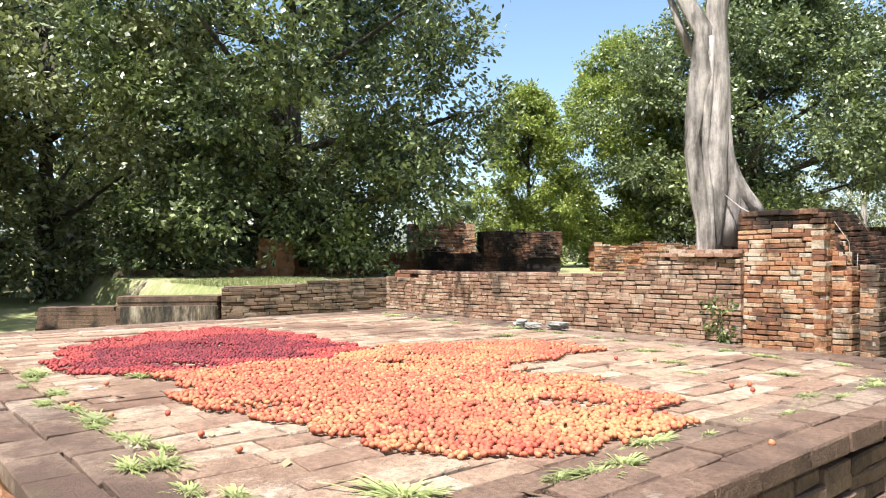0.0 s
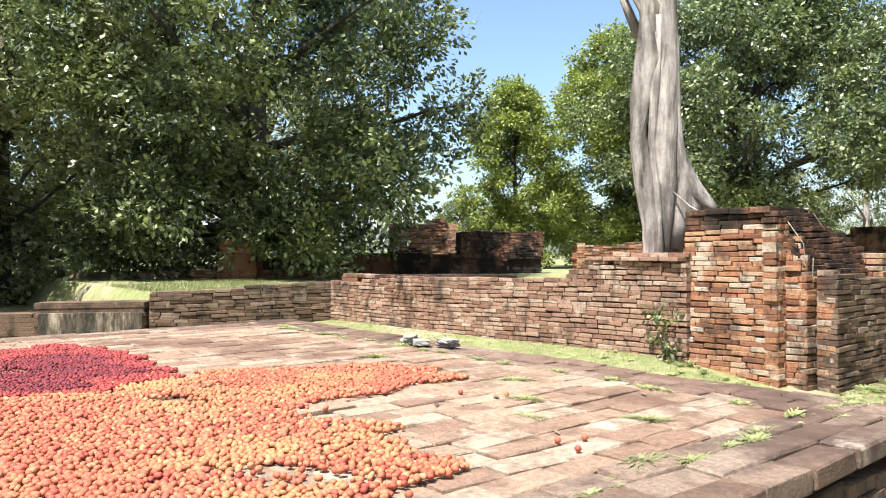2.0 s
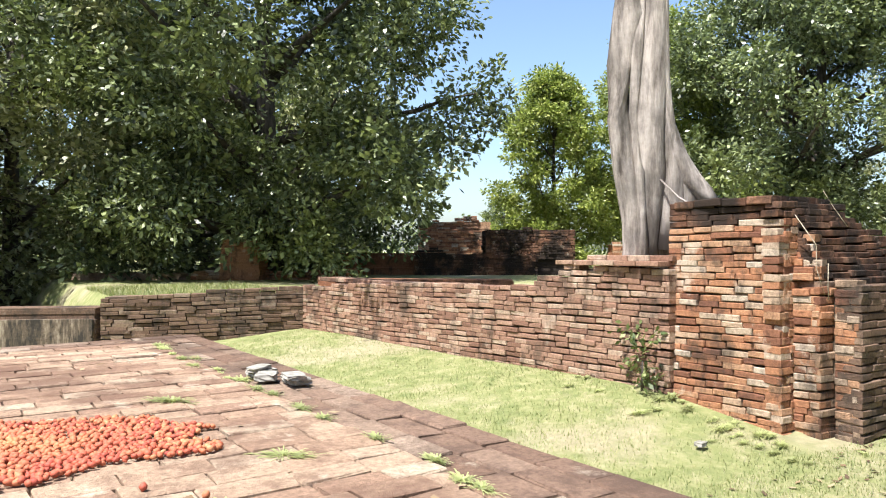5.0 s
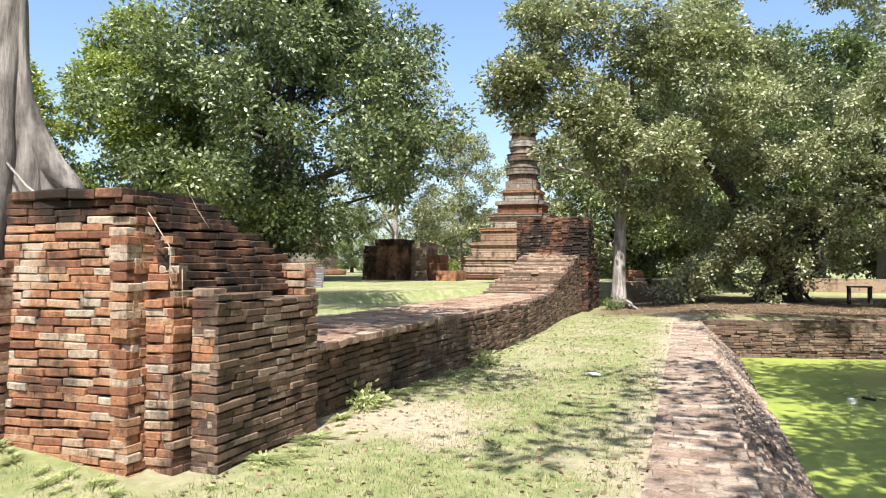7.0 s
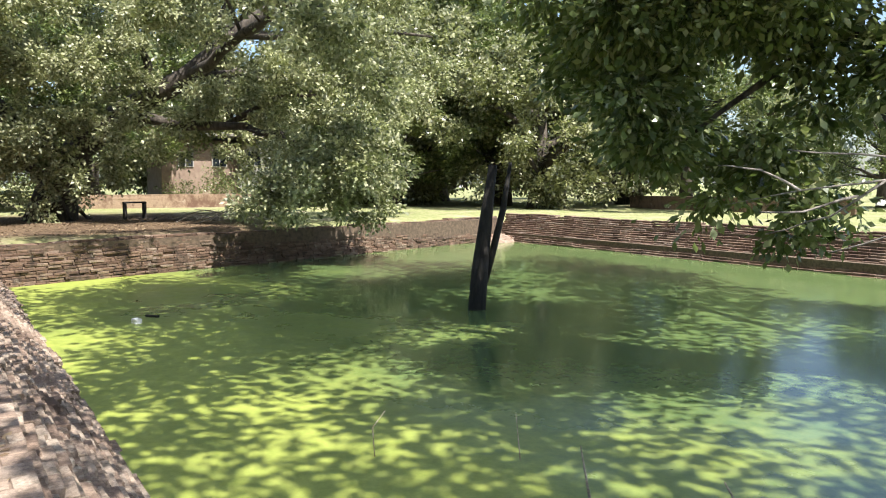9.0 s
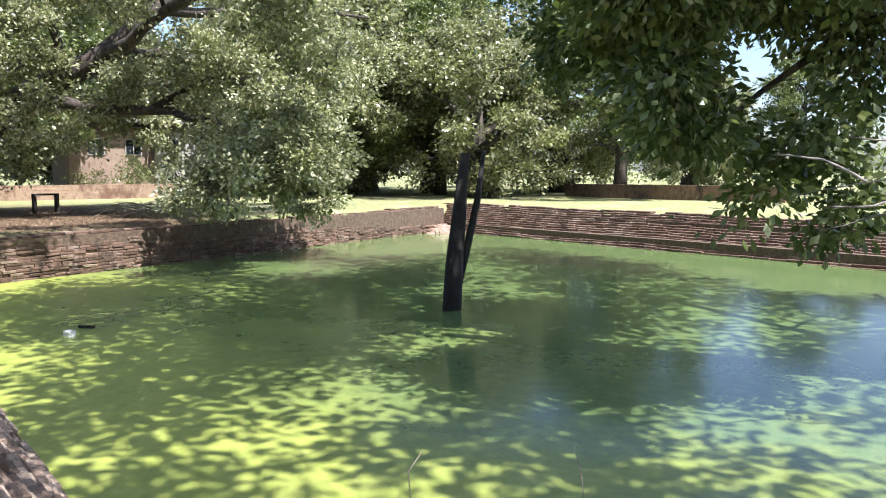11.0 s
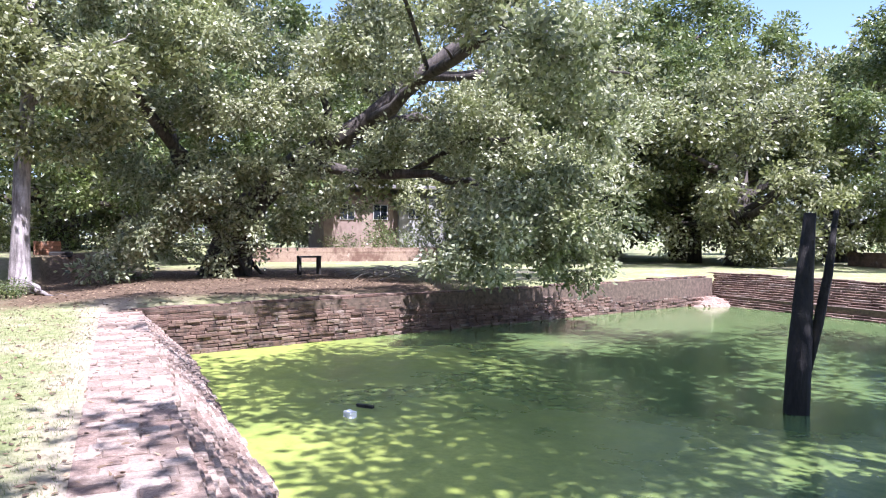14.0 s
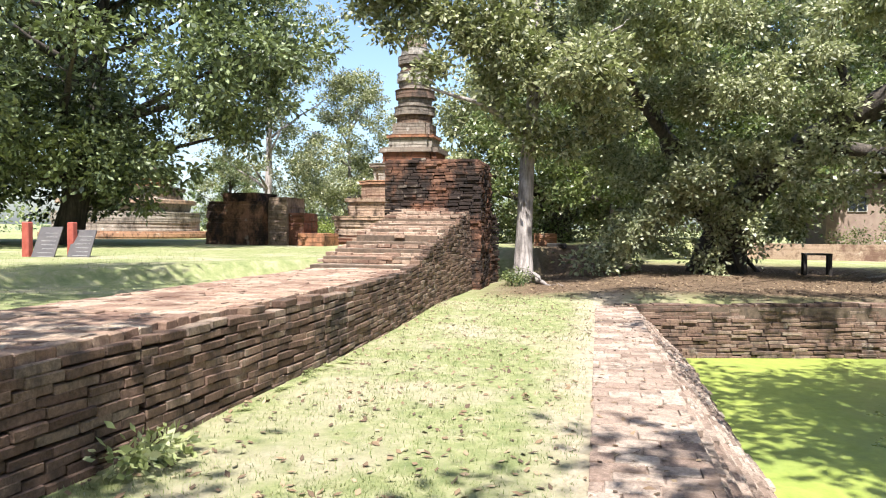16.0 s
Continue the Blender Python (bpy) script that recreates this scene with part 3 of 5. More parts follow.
for k in range(9):
    slab_stack(stupa, "ring", round_plan(SX, SY, (0.86 if k % 2 else 0.74) - 0.022 * k), 5.6 + k * 0.34, 5.94 + k * 0.34, LIME_BRICK if k % 3 else DARK_BRICK, 0.16, 60 + k, ragged=0.02)
slab_stack(stupa, "spire", round_plan(SX, SY, 0.5), 8.6, 9.2, DARK_BRICK, 0.2, 75, lean=0.5, ragged=0.01)

ruin = empty("ruined_shrine", "broken square brick shrine under a tree, its shaded side coloured black", "ruin")
# black to orange along y: the tree's shade is painted into the brick colour
for x0, x1, y0, y1, z1, m, sd in ((36.5, 38.8, 12.2, 14.6, 2.3, BLACK_BRICK, 81), (36.9, 38.9, 12.6, 14.2, 2.62, BLACK_BRICK, 82), (36.7, 38.6, 11.4, 12.3, 2.45, DARK_BRICK, 83), (36.6, 38.2, 10.75, 11.5, 1.9, BRICK, 84)):
    slab_stack(ruin, "wall", [(x0, y0), (x1, y0 + 0.1), (x1, y1), (x0 + 0.3, y1)], 0.1, z1, m, 0.08, sd, 0.03, 0.012)
slab_stack(ruin, "plinth", [(36.3, 9.9), (37.8, 9.9), (37.8, 10.9), (36.4, 10.9)], 0.1, 1.2, BRICK, 0.08, 85, 0.03, 0.016)
slab_stack(ruin, "step", [(35.8, 11.2), (36.5, 11.2), (36.5, 12.2), (35.9, 12.2)], 0.1, 0.42, BRICK, 0.08, 86)

chedi = empty("chedi_base", "round stepped brick chedi base with pale plaster bands", "chedi")
for k, (r, a, z) in enumerate([(2.9, 0.1, 0.8), (2.5, 0.8, 1.5), (2.2, 1.5, 1.8), (2.35, 1.8, 1.95), (1.9, 1.95, 2.3), (2.0, 2.3, 2.42), (1.5, 2.42, 2.9), (1.0, 2.9, 3.2)]):
    slab_stack(chedi, "tier", round_plan(47.5, 25.2, r * 1.45), a * 1.4, z * 1.4, LIME_BRICK if k % 3 else BRICK, 0.1, 90 + k, ragged=0.012)

court = empty("wall_court", "low brick walls of a sunken court, the shaded ones coloured black", "wall", kind="structure")
# first two walls in black brick: the court's deep shade put into colour
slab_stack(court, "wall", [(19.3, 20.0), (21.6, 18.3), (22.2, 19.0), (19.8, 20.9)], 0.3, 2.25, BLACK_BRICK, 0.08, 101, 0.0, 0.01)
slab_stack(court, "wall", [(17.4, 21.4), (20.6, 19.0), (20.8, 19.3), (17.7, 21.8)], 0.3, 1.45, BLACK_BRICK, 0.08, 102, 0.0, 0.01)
slab_stack(court, "wall", [(15.2, 23.6), (17.7, 21.3), (18.1, 21.9), (15.6, 24.1)], 0.3, 1.5, BRICK, 0.08, 103, 0.0, 0.01)
slab_stack(court, "wall", [(20.6, 26.2), (23.0, 24.5), (23.5, 25.2), (21.1, 27.0)], 0.3, 2.75, BRICK, 0.08, 104, 0.0, 0.008)
slab_stack(court, "wall", [(22.6, 17.5), (26.5, 14.6), (26.9, 15.2), (23.0, 18.1)], 0.3, 1.75, BRICK, 0.08, 105, 0.0, 0.01)
slab_stack(court, "wall", [(10.3, 21.9), (13.9, 19.0), (14.3, 19.5), (10.7, 22.4)], 0.5, 1.0, BRICK, 0.08, 106, 0.0, 0.015)
slab_stack(court, "wall", [(10.7, 20.9), (11.6, 20.1), (12.1, 20.7), (11.2, 21.5)], 0.5, 1.9, BRICK, 0.08, 107, 0.12, 0.02)
slab_stack(court, "wall", [(7.4, 23.6), (9.9, 21.7), (10.2, 22.1), (7.7, 24.0)], 0.3, 0.95, PAVING, 0.08, 108, 0.0, 0.012)
slab_stack(court, "wall", [(10.0, 12.9), (12.6, 10.6), (12.9, 11.0), (10.4, 13.3)], 0.5, 1.06, BRICK, 0.075, 109, 0.0, 0.02)

PLASTER, n, l, b = material("stained_plaster")  # on the terrace's west return
streaks = noise_at(n, l, 5.0, 8, 0.72, (1, 1, 0.22))
l.new(ramp(n, l, streaks, [(0.44, (0.035, 0.03, 0.024)), (0.54, (0.14, 0.105, 0.075)), (0.68, (0.46, 0.38, 0.29))]), b.inputs["Base Color"])
b.inputs["Roughness"].default_value = 0.95
bump(n, l, noise_at(n, l, 12, 7, 0.7), b, 0.7, 0.03)
slab_stack(plaster_wall, "plaster", [(4.9, 14.75), (6.5, 13.9), (6.9, 14.3), (5.2, 15.2)], -0.1, 0.64, DARK_BRICK, 0.08, 110, 0.0, 0.012)
slab_stack(plaster_wall, "render_coat", [(4.95, 14.66), (6.45, 13.86), (6.5, 13.93), (5.0, 14.74)], -0.1, 0.5, PLASTER, 0.3, 112, 0.0, 0.004)
slab_stack(plaster_wall, "plaster", [(3.7, 15.55), (4.95, 14.85), (5.2, 15.25), (3.95, 15.95)], -0.1, 0.46, DARK_BRICK, 0.08, 111, 0.1, 0.02)

# ---- trees ----
grown("fig_tree", "big dark broadleaf tree with a dense low crown", (12.4, 21.9, 0.6), 14.5, 13.0, 130000, 0.2, LEAF_DARK, BARK, 3, low=0.04, radius=0.42, clumps=110)
grown("broadleaf_tree", "dark tree with brownish leaves beside the ruins", (6.2, 26.5, 0.0), 14, 11, 60000, 0.21, LEAF_PALE, BARK, 31, low=0.03, radius=0.3, clumps=70)
grown("broadleaf_tree", "olive-leaved tree at the edge of the lawn", (-0.5, 24.0, 0.0), 14, 12, 52000, 0.2, LEAF_PALE, BARK, 32, low=0.05, radius=0.3, clumps=70)
grown("young_tree", "yellow-green conical tree behind the walls", (26.5, 24.5, 0.4), 8.8, 4.9, 52000, 0.17, LEAF_LIME, BARK, 33, low=0.05, radius=0.14, clumps=70, loose=1.3)
grown("broadleaf_tree", "large round green tree over the lawn", (34.1, 18.3, 0.3), 14.0, 13.2, 130000, 0.22, LEAF_DARK, BARK, 34, low=0.17, radius=0.42, clumps=100, lean=(0.7, -1.3))
grown("broadleaf_tree", "bright green bushy tree behind the pale trunk", (33.0, 23.6, 0.4), 12.0, 7.6, 70000, 0.2, LEAF_LIME, BARK, 35, low=0.04, radius=0.2, clumps=76, loose=1.2)
grown("feathery_tree", "thin grey-green tree with open feathery crown", (48.3, 17.6, 0.2), 14.5, 8.5, 34000, 0.15, LEAF_PALE, BARK_PALE, 36, low=0.2, radius=0.2, clumps=40, loose=1.3)
grown("feathery_tree", "thin grey-green tree with open feathery crown", (52.0, 14.5, 0.2), 9.5, 7.5, 38000, 0.16, LEAF_PALE, BARK_PALE, 37, low=0.06, radius=0.16, clumps=40, loose=1.3)

# tall pale tree standing on the wall: fused stems, limbs far above
pale_tree = empty("pale_fig_tree", "tall fig tree with fused pale grey stems rooted on brickwork", "tree", at=(10.52, 5.84, 1.36))


def stem(rows):
    """Stem from (sideways, depth, height, radius) rows, sideways across the wall's corner."""
    return [(0.72 * u + 0.69 * w, -0.69 * u + 0.72 * w, z) for u, w, z, r in rows], [r for u, w, z, r in rows]


stems = [
    stem([(-0.22, 0.02, -0.1, 0.17), (-0.19, 0.0, 0.19, 0.13), (-0.2, 0.0, 0.49, 0.115), (-0.27, 0.0, 1.03, 0.145), (-0.34, 0.02, 1.58, 0.13), (-0.33, 0.02, 2.13, 0.125), (-0.24, 0.0, 2.67, 0.15), (-0.22, 0.0, 3.3, 0.14), (-0.62, 0.1, 4.1, 0.1), (-1.5, 0.4, 5.4, 0.07)]),
    stem([(-0.1, 0.1, -0.1, 0.16), (-0.07, 0.03, 0.3, 0.12), (-0.06, 0.0, 0.6, 0.13), (-0.02, 0.0, 1.03, 0.16), (-0.03, 0.0, 1.58, 0.165), (0.0, 0.02, 2.13, 0.165), (0.02, 0.02, 2.67, 0.16), (0.0, 0.05, 3.4, 0.16), (0.1, 0.0, 4.6, 0.15), (0.5, -0.2, 6.5, 0.1)]),
    stem([(-0.13, -0.15, -0.08, 0.08), (-0.12, -0.1, 0.4, 0.055), (-0.14, -0.09, 1.0, 0.06), (-0.2, -0.06, 1.6, 0.05), (-0.16, -0.06, 2.3, 0.06), (-0.1, -0.05, 3.2, 0.05)]),
    stem([(0.62, -0.04, 0.64, 0.06), (0.5, -0.02, 0.78, 0.1), (0.36, 0.0, 0.93, 0.12), (0.24, 0.0, 1.17, 0.11), (0.14, 0.0, 1.5, 0.095), (0.1, -0.02, 2.0, 0.08), (0.09, -0.03, 2.8, 0.07), (0.06, 0.0, 3.6, 0.05)]),
    stem([(0.16, 0.04, 0.2, 0.13), (0.2, 0.02, 0.6, 0.13), (0.2, 0.0, 0.95, 0.12), (0.13, 0.0, 1.3, 0.11), (0.08, 0.0, 1.8, 0.08)]),
    stem([(0.34, 0.03, 0.5, 0.1), (0.33, 0.02, 0.75, 0.11), (0.26, 0.0, 1.0, 0.1), (0.16, 0.0, 1.35, 0.08)]),
    stem([(0.12, 0.16, -0.1, 0.12), (0.1, 0.15, 0.5, 0.11), (0.08, 0.16, 1.2, 0.13), (0.06, 0.17, 2.2, 0.13), (0.04, 0.15, 3.2, 0.1)]),
]
for pts, radii in stems:
    bm = bmesh.new()
    tube(bm, pts, radii, 14, RNG, 0.1)
    part("stem", bm, BARK_PALE, pale_tree)
for pts, radii in [
    ([(-0.1, 0.35, 3.0), (-0.22, 0.5, 3.5), (-0.35, 0.75, 4.4)], [0.08, 0.06, 0.04]),
    ([(-0.05, 0.6, 4.3), (-1.2, 2.2, 6.0), (-2.6, 4.0, 7.4)], [0.14, 0.1, 0.03]),
    ([(0.4, -0.3, 5.0), (1.4, -1.4, 6.6), (2.2, -2.8, 8.0)], [0.14, 0.1, 0.03]),
    ([(-0.2, 1.2, 5.6), (0.8, 2.6, 7.6), (1.5, 4.2, 8.8)], [0.12, 0.08, 0.03]),
    ([(-0.28, 0.1, 0.0), (-0.36, 0.18, -0.15), (-0.42, 0.2, -0.36), (-0.44, 0.2, -0.55)], [0.03, 0.022, 0.015, 0.008]),
    ([(-0.02, -0.02, 1.0), (-0.1, -0.4, 0.72), (-0.18, -0.82, 0.52)], [0.011, 0.01, 0.006]),
]:
    bm = bmesh.new()
    tube(bm, pts, radii, 6, RNG, 0.04)
    part("limb", bm, BARK_PALE, pale_tree)
# last two clumps, far east of the stems, are unseen shade for the lawn
v, f = leaves(RNG, [((-1.5, 3.0, 5.6), (1.1, 1.2, 0.9)), ((-2.6, 4.2, 7.0), (1.6, 1.6, 1.1)), ((0.8, -1.6, 7.4), (2.2, 2.2, 1.4)), ((0.5, 3.4, 8.6), (2.4, 2.4, 1.4)), ((-0.5, 0.5, 9.5), (2.4, 2.4, 1.4)), ((5.4, 0.6, 9.4), (2.0, 1.6, 0.8)), ((7.4, 1.6, 9.6), (1.6, 1.4, 0.7))], 26000, 0.2, 0.3)
raw("crown", v, f, LEAF_MID, pale_tree)

# slim tree beside the tower
tree("slim_tree", "slim grey tree beside the tall brick pier", (32.2, 2.75, 0.08),
     ([(0, 0, -0.2), (0.02, 0, 0.25), (0.05, 0, 1.2), (0.1, -0.05, 3.0), (0.15, -0.2, 5.0), (0.2, -0.3, 8.0)], [0.42, 0.27, 0.21, 0.19, 0.16, 0.07]),
     [([(0.1, -.1, 3.8), (-0.6, 1.2, 4.6), (-1.2, 2.6, 5.0)], [0.09, 0.06, 0.02]), ([(0.15, -.2, 4.6), (-1.0, -1.2, 5.6), (-2.0, -2.4, 6.0)], [0.08, 0.05, 0.02]),
      ([(0.15, -.2, 5.2), (0.6, 1.5, 6.6), (0.2, 3.0, 7.6)], [0.08, 0.05, 0.02]), ([(0, -0.1, 0.1), (-0.6, -0.45, 0.02), (-1.1, -0.8, -0.05)], [0.12, 0.07, 0.02])],
     [((-0.9, 2.2, 5.4), (0.5, 0.7, 0.5)), ((-0.6, 3.8, 7.6), (1.2, 1.2, 0.8)), ((0, 0.3, 5.8), (1.2, 1.2, 1.2)), ((-1.2, -1.6, 5.4), (1.6, 1.6, 1.3)), ((0.2, -0.4, 7.4), (2.4, 2.6, 1.8)), ((-0.5, -0.3, 4.0), (0.8, 1.0, 0.6)), ((0, 2.8, 8.4), (2.0, 2.0, 1.4)), ((0.5, -1.5, 9.6), (2.6, 2.6, 1.8)), ((0.5, 2.2, 10.2), (2.2, 2.2, 1.6)), ((-0.8, 3.6, 6.4), (0.5, 0.6, 0.5)), ((-0.4, 3.0, 6.9), (0.8, 0.9, 0.7)), ((-0.5, 4.2, 7.2), (0.7, 0.8, 0.7)), ((0, 1.2, 6.2), (0.9, 0.9, 0.8)), ((-0.3, 2.6, 7.8), (1.3, 1.3, 1.0)), ((-0.2, 0.8, 4.9), (0.6, 0.7, 0.6)), ((-0.2, 1.9, 7.0), (0.8, 0.9, 0.8)), ((-0.6, -0.9, 3.6), (0.6, 0.7, 0.5)), ((0.3, -2.0, 4.4), (0.9, 1.0, 0.8))],
     56000, 0.17, LEAF_PALE, BARK_PALE, 44, 0.15)

# spreading fig on the east bank, its boughs hanging over the pond
tree("spreading_fig", "old spreading fig with hanging boughs and tangled aerial roots", (37.6, -2.9, 0.15),
     ([(0, 0, -0.3), (0.0, -0.3, 1.2), (-0.1, -1.0, 2.6), (-0.6, -2.4, 3.9), (-2.0, -4.4, 5.2), (-3.0, -6.0, 6.8), (-4.0, -8.0, 8.6)], [0.95, 0.68, 0.52, 0.45, 0.38, 0.27, 0.1]),
     [([(-0.6, -2.4, 3.9), (-2.6, -3.4, 3.5), (-4.4, -5.0, 3.3), (-6.5, -6.2, 3.0), (-10.0, -6.0, 2.2)], [0.26, 0.19, 0.15, 0.1, 0.04]),
      ([(-1.2, -3.2, 4.4), (-1.6, -3.2, 5.6), (-1.4, -2.8, 7.4)], [0.2, 0.15, 0.05]),
      ([(-2.0, -4.4, 5.2), (-1.8, -6.4, 5.6), (-2.4, -8.6, 5.2), (-3.0, -10.6, 4.2)], [0.22, 0.17, 0.12, 0.04]),
      ([(-2.4, -5.0, 5.8), (-2.6, -5.6, 7.6), (-2.0, -6.6, 9.4)], [0.12, 0.07, 0.02]),
      ([(-4.4, -5.0, 3.3), (-5.4, -6.8, 4.4), (-6.4, -9.2, 4.4)], [0.11, 0.08, 0.03]),
      ([(-0.1, -0.6, 2.0), (-1.2, 1.2, 3.6), (-2.4, 2.8, 5.4), (-4, 3.4, 7)], [0.3, 0.22, 0.14, 0.05]),
      ([(-2.0, -4.4, 5.2), (-5.0, -5.5, 6.4), (-9.5, -5.8, 6.8), (-13.5, -4.6, 5.4)], [0.24, 0.18, 0.12, 0.04]),
      ([(-3.0, -6.0, 6.8), (-3.4, -10.0, 7.4), (-4, -14.0, 7.4)], [0.2, 0.14, 0.04]),
      # thin limb out to unseen clumps that are added to shade the east bank
      ([(-5.0, -5.5, 6.4), (-9.0, -2.0, 10.2), (-14.5, 1.5, 10.6)], [0.07, 0.05, 0.02]),
      ([(0.2, 0.2, 1.5), (1.0, 1.5, 4.0), (1.4, 2.4, 7.0)], [0.3, 0.2, 0.08])]
     + [([(-0.3 + 0.25 * k, -0.9 + 0.5 * math.sin(k * 2.1), 2.6), (-0.75 + 0.28 * k, -0.6 + 0.6 * math.cos(k * 1.7), 1.2), (-0.9 + 0.32 * k, -0.7 + 0.9 * math.sin(k * 1.3), -0.2)], [0.05, 0.04, 0.06]) for k in range(7)],
     [((-10.8, -5.3, 1.4), (0.9, 1.5, 1.5)), ((-10.4, -3.9, 0.7), (0.9, 0.8, 0.9)), ((-11.5, -6.4, 2.0), (1.2, 1.3, 1.4)), ((-9.5, -6.6, 2.6), (1.4, 1.5, 1.3)), ((-11, -7, 4.0), (1.6, 1.8, 1.3)),
      ((-1.6, 1.0, 5.3), (2.0, 1.8, 1.4)), ((-1.5, 1.9, 2.5), (1.0, 1.2, 1.6)), ((-1.4, 2.5, 1.3), (0.7, 0.7, 1.1)), ((-2, -0.6, 1.4), (0.7, 0.7, 0.9)), ((-2.0, -1.9, 6.2), (2.2, 2.0, 1.4)), 
      # four clumps near x -14, z 10.6 to 11: unseen, added for bank shade
      ((-2.6, -5.5, 8.2), (2.4, 2.4, 1.4)), ((-3.4, -9.8, 7.4), (2.0, 2.4, 1.6)), ((-4, -13.3, 5.6), (2.0, 2.4, 1.8)), ((-13, -4.8, 5.2), (2.0, 2.0, 1.2)), ((-9, -6, 7.2), (2.6, 2.4, 1.2)), ((-4.5, 2.4, 7), (2.4, 2.4, 1.6)), ((0, 4, 6.5), (2.5, 2.5, 1.8)), ((0, 3.4, 3.8), (1.4, 1.6, 1.4)), ((-2.2, -1.2, 3.6), (1.0, 1.3, 1.0)), ((-2.0, 0.6, 3.4), (1.0, 1.2, 0.9)), ((-2.6, -2.2, 4.8), (1.2, 1.4, 0.9)), ((-1.8, -0.2, 2.2), (0.7, 0.9, 0.7)), ((-3, 0.4, 7.4), (2, 2, 1.3)), ((-6, -3, 6.6), (1.8, 1.8, 1.2)), ((-6.5, -9, 6.0), (1.6, 2.0, 1.6)), ((-7, -7.6, 4.4), (1.2, 1.4, 1.2)), ((-2, -4, 10.0), (2.0, 2.0, 1.2)), ((-2, -6.5, 11.6), (2.4, 2.6, 1.2)), ((-3, -1.5, 11.6), (2.4, 2.4, 1.2)), ((-3.5, -11, 10.9), (2.4, 2.6, 1.2)), ((-1, 3, 11.4), (2.4, 2.4, 1.2)), ((-10.6, -6.8, 1.2), (0.9, 1.2, 1.2)), ((-10.2, -8.2, 1.6), (0.9, 1.2, 1.2)), ((-11.2, -4.6, 0.9), (0.7, 0.8, 0.9)), ((-10.6, -7.4, 0.5), (0.6, 0.9, 0.7)), ((-2.5, -4.0, 2.4), (0.5, 0.5, 0.5)), ((-2.5, -5.6, 2.6), (0.6, 0.6, 0.5)), ((-2.5, -6.4, 1.8), (0.6, 0.6, 0.6)), ((-2.0, -5.0, 3.2), (0.7, 0.8, 0.5)), ((-2.5, 0.5, 9.0), (2.2, 2.0, 1.2)), ((-2, -8, 9.2), (2.2, 2.4, 1.2)), ((0, 3.6, 9.0), (2.2, 2.2, 1.4)), ((-5, -11.5, 8.6), (2.0, 2.4, 1.2)), ((-7, -4, 8.6), (2.0, 2.0, 0.9)), ((-14.5, 2, 10.6), (1.6, 1.8, 0.7)), ((-14, -1, 10.6), (1.6, 1.8, 0.7)), ((-13.5, -4, 10.8), (1.6, 1.8, 0.7)), ((-14.5, -7, 11), (1.6, 1.8, 0.7)), ((-2.2, -4.6, 3.6), (1.1, 1.3, 0.6)), ((-2.0, -3.1, 2.7), (0.7, 0.7, 0.6)), ((-1.6, -3.2, 3.9), (0.9, 1.2, 0.6)), ((-1.6, -2.0, 1.9), (0.8, 0.9, 1.2)), ((-1.4, -0.6, 2.9), (0.9, 1.0, 1.0)), ((-1.8, 0.4, 1.5), (0.6, 0.7, 0.8)), ((-2.4, -4.6, 4.4), (1.2, 1.4, 1.0)), ((-5.8, -6.6, 2.6), (1.2, 1.3, 1.4)), ((-4.4, -4.6, 4.0), (1.4, 1.5, 1.1)), ((-5.6, -6.0, 4.8), (1.4, 1.6, 1.2)), ((-3.6, -2.2, 3.2), (1.0, 1.1, 1.0)), ((-7.6, -6.8, 2.0), (1.1, 1.3, 1.2)), ((-4.6, -7.6, 5.8), (1.5, 1.7, 1.3)), ((-3.4, -0.2, 5.4), (1.3, 1.4, 1.1)), ((-8, -9, 3.4), (1.3, 1.5, 1.4)), ((-6.6, -11, 4.6), (1.5, 1.7, 1.5))]
     + [((-1.9 - 1.3 * (k % 3) * 0.5, 0.6 + 3.4 * ((k * 0.618) % 1.0), 0.45 + 2.6 * ((k * 0.377) % 1.0)), (0.55, 0.6, 0.6)) for k in range(16)],
     195000, 0.16, LEAF_FIG, BARK, 45, 0.14)

# tree on the west bank, its low boughs hanging into the view and its crown shading pond and ledge
low_boughs = [((6.2, 6.0, 3.4), (1.2, 1.2, 0.8)), ((5.6, 5.1, 3.6), (1.2, 1.2, 0.9)), ((5.0, 4.4, 3.5), (1.2, 1.2, 0.9)), ((4.4, 3.7, 2.9), (0.9, 0.9, 0.9)), ((5.6, 5.4, 2.3), (0.8, 0.8, 0.6)), ((5.0, 4.6, 1.7), (0.6, 0.6, 0.45)), ((8.2, 3.4, 3.4), (1.1, 1.1, 0.9)), ((7.6, 2.9, 2.3), (0.8, 0.8, 0.7)), ((7.4, 2.4, 4.0), (1.4, 1.4, 0.8)), ((4.5, 4.3, 1.25), (0.45, 0.35, 0.35)), ((4.75, 4.0, 0.95), (0.3, 0.3, 0.3)), ((5.3, 5.0, 1.3), (0.35, 0.35, 0.3)), ((6.5, 4.6, 3.0), (0.9, 0.9, 0.7)), ((7.0, 3.8, 2.6), (0.8, 0.8, 0.6))]
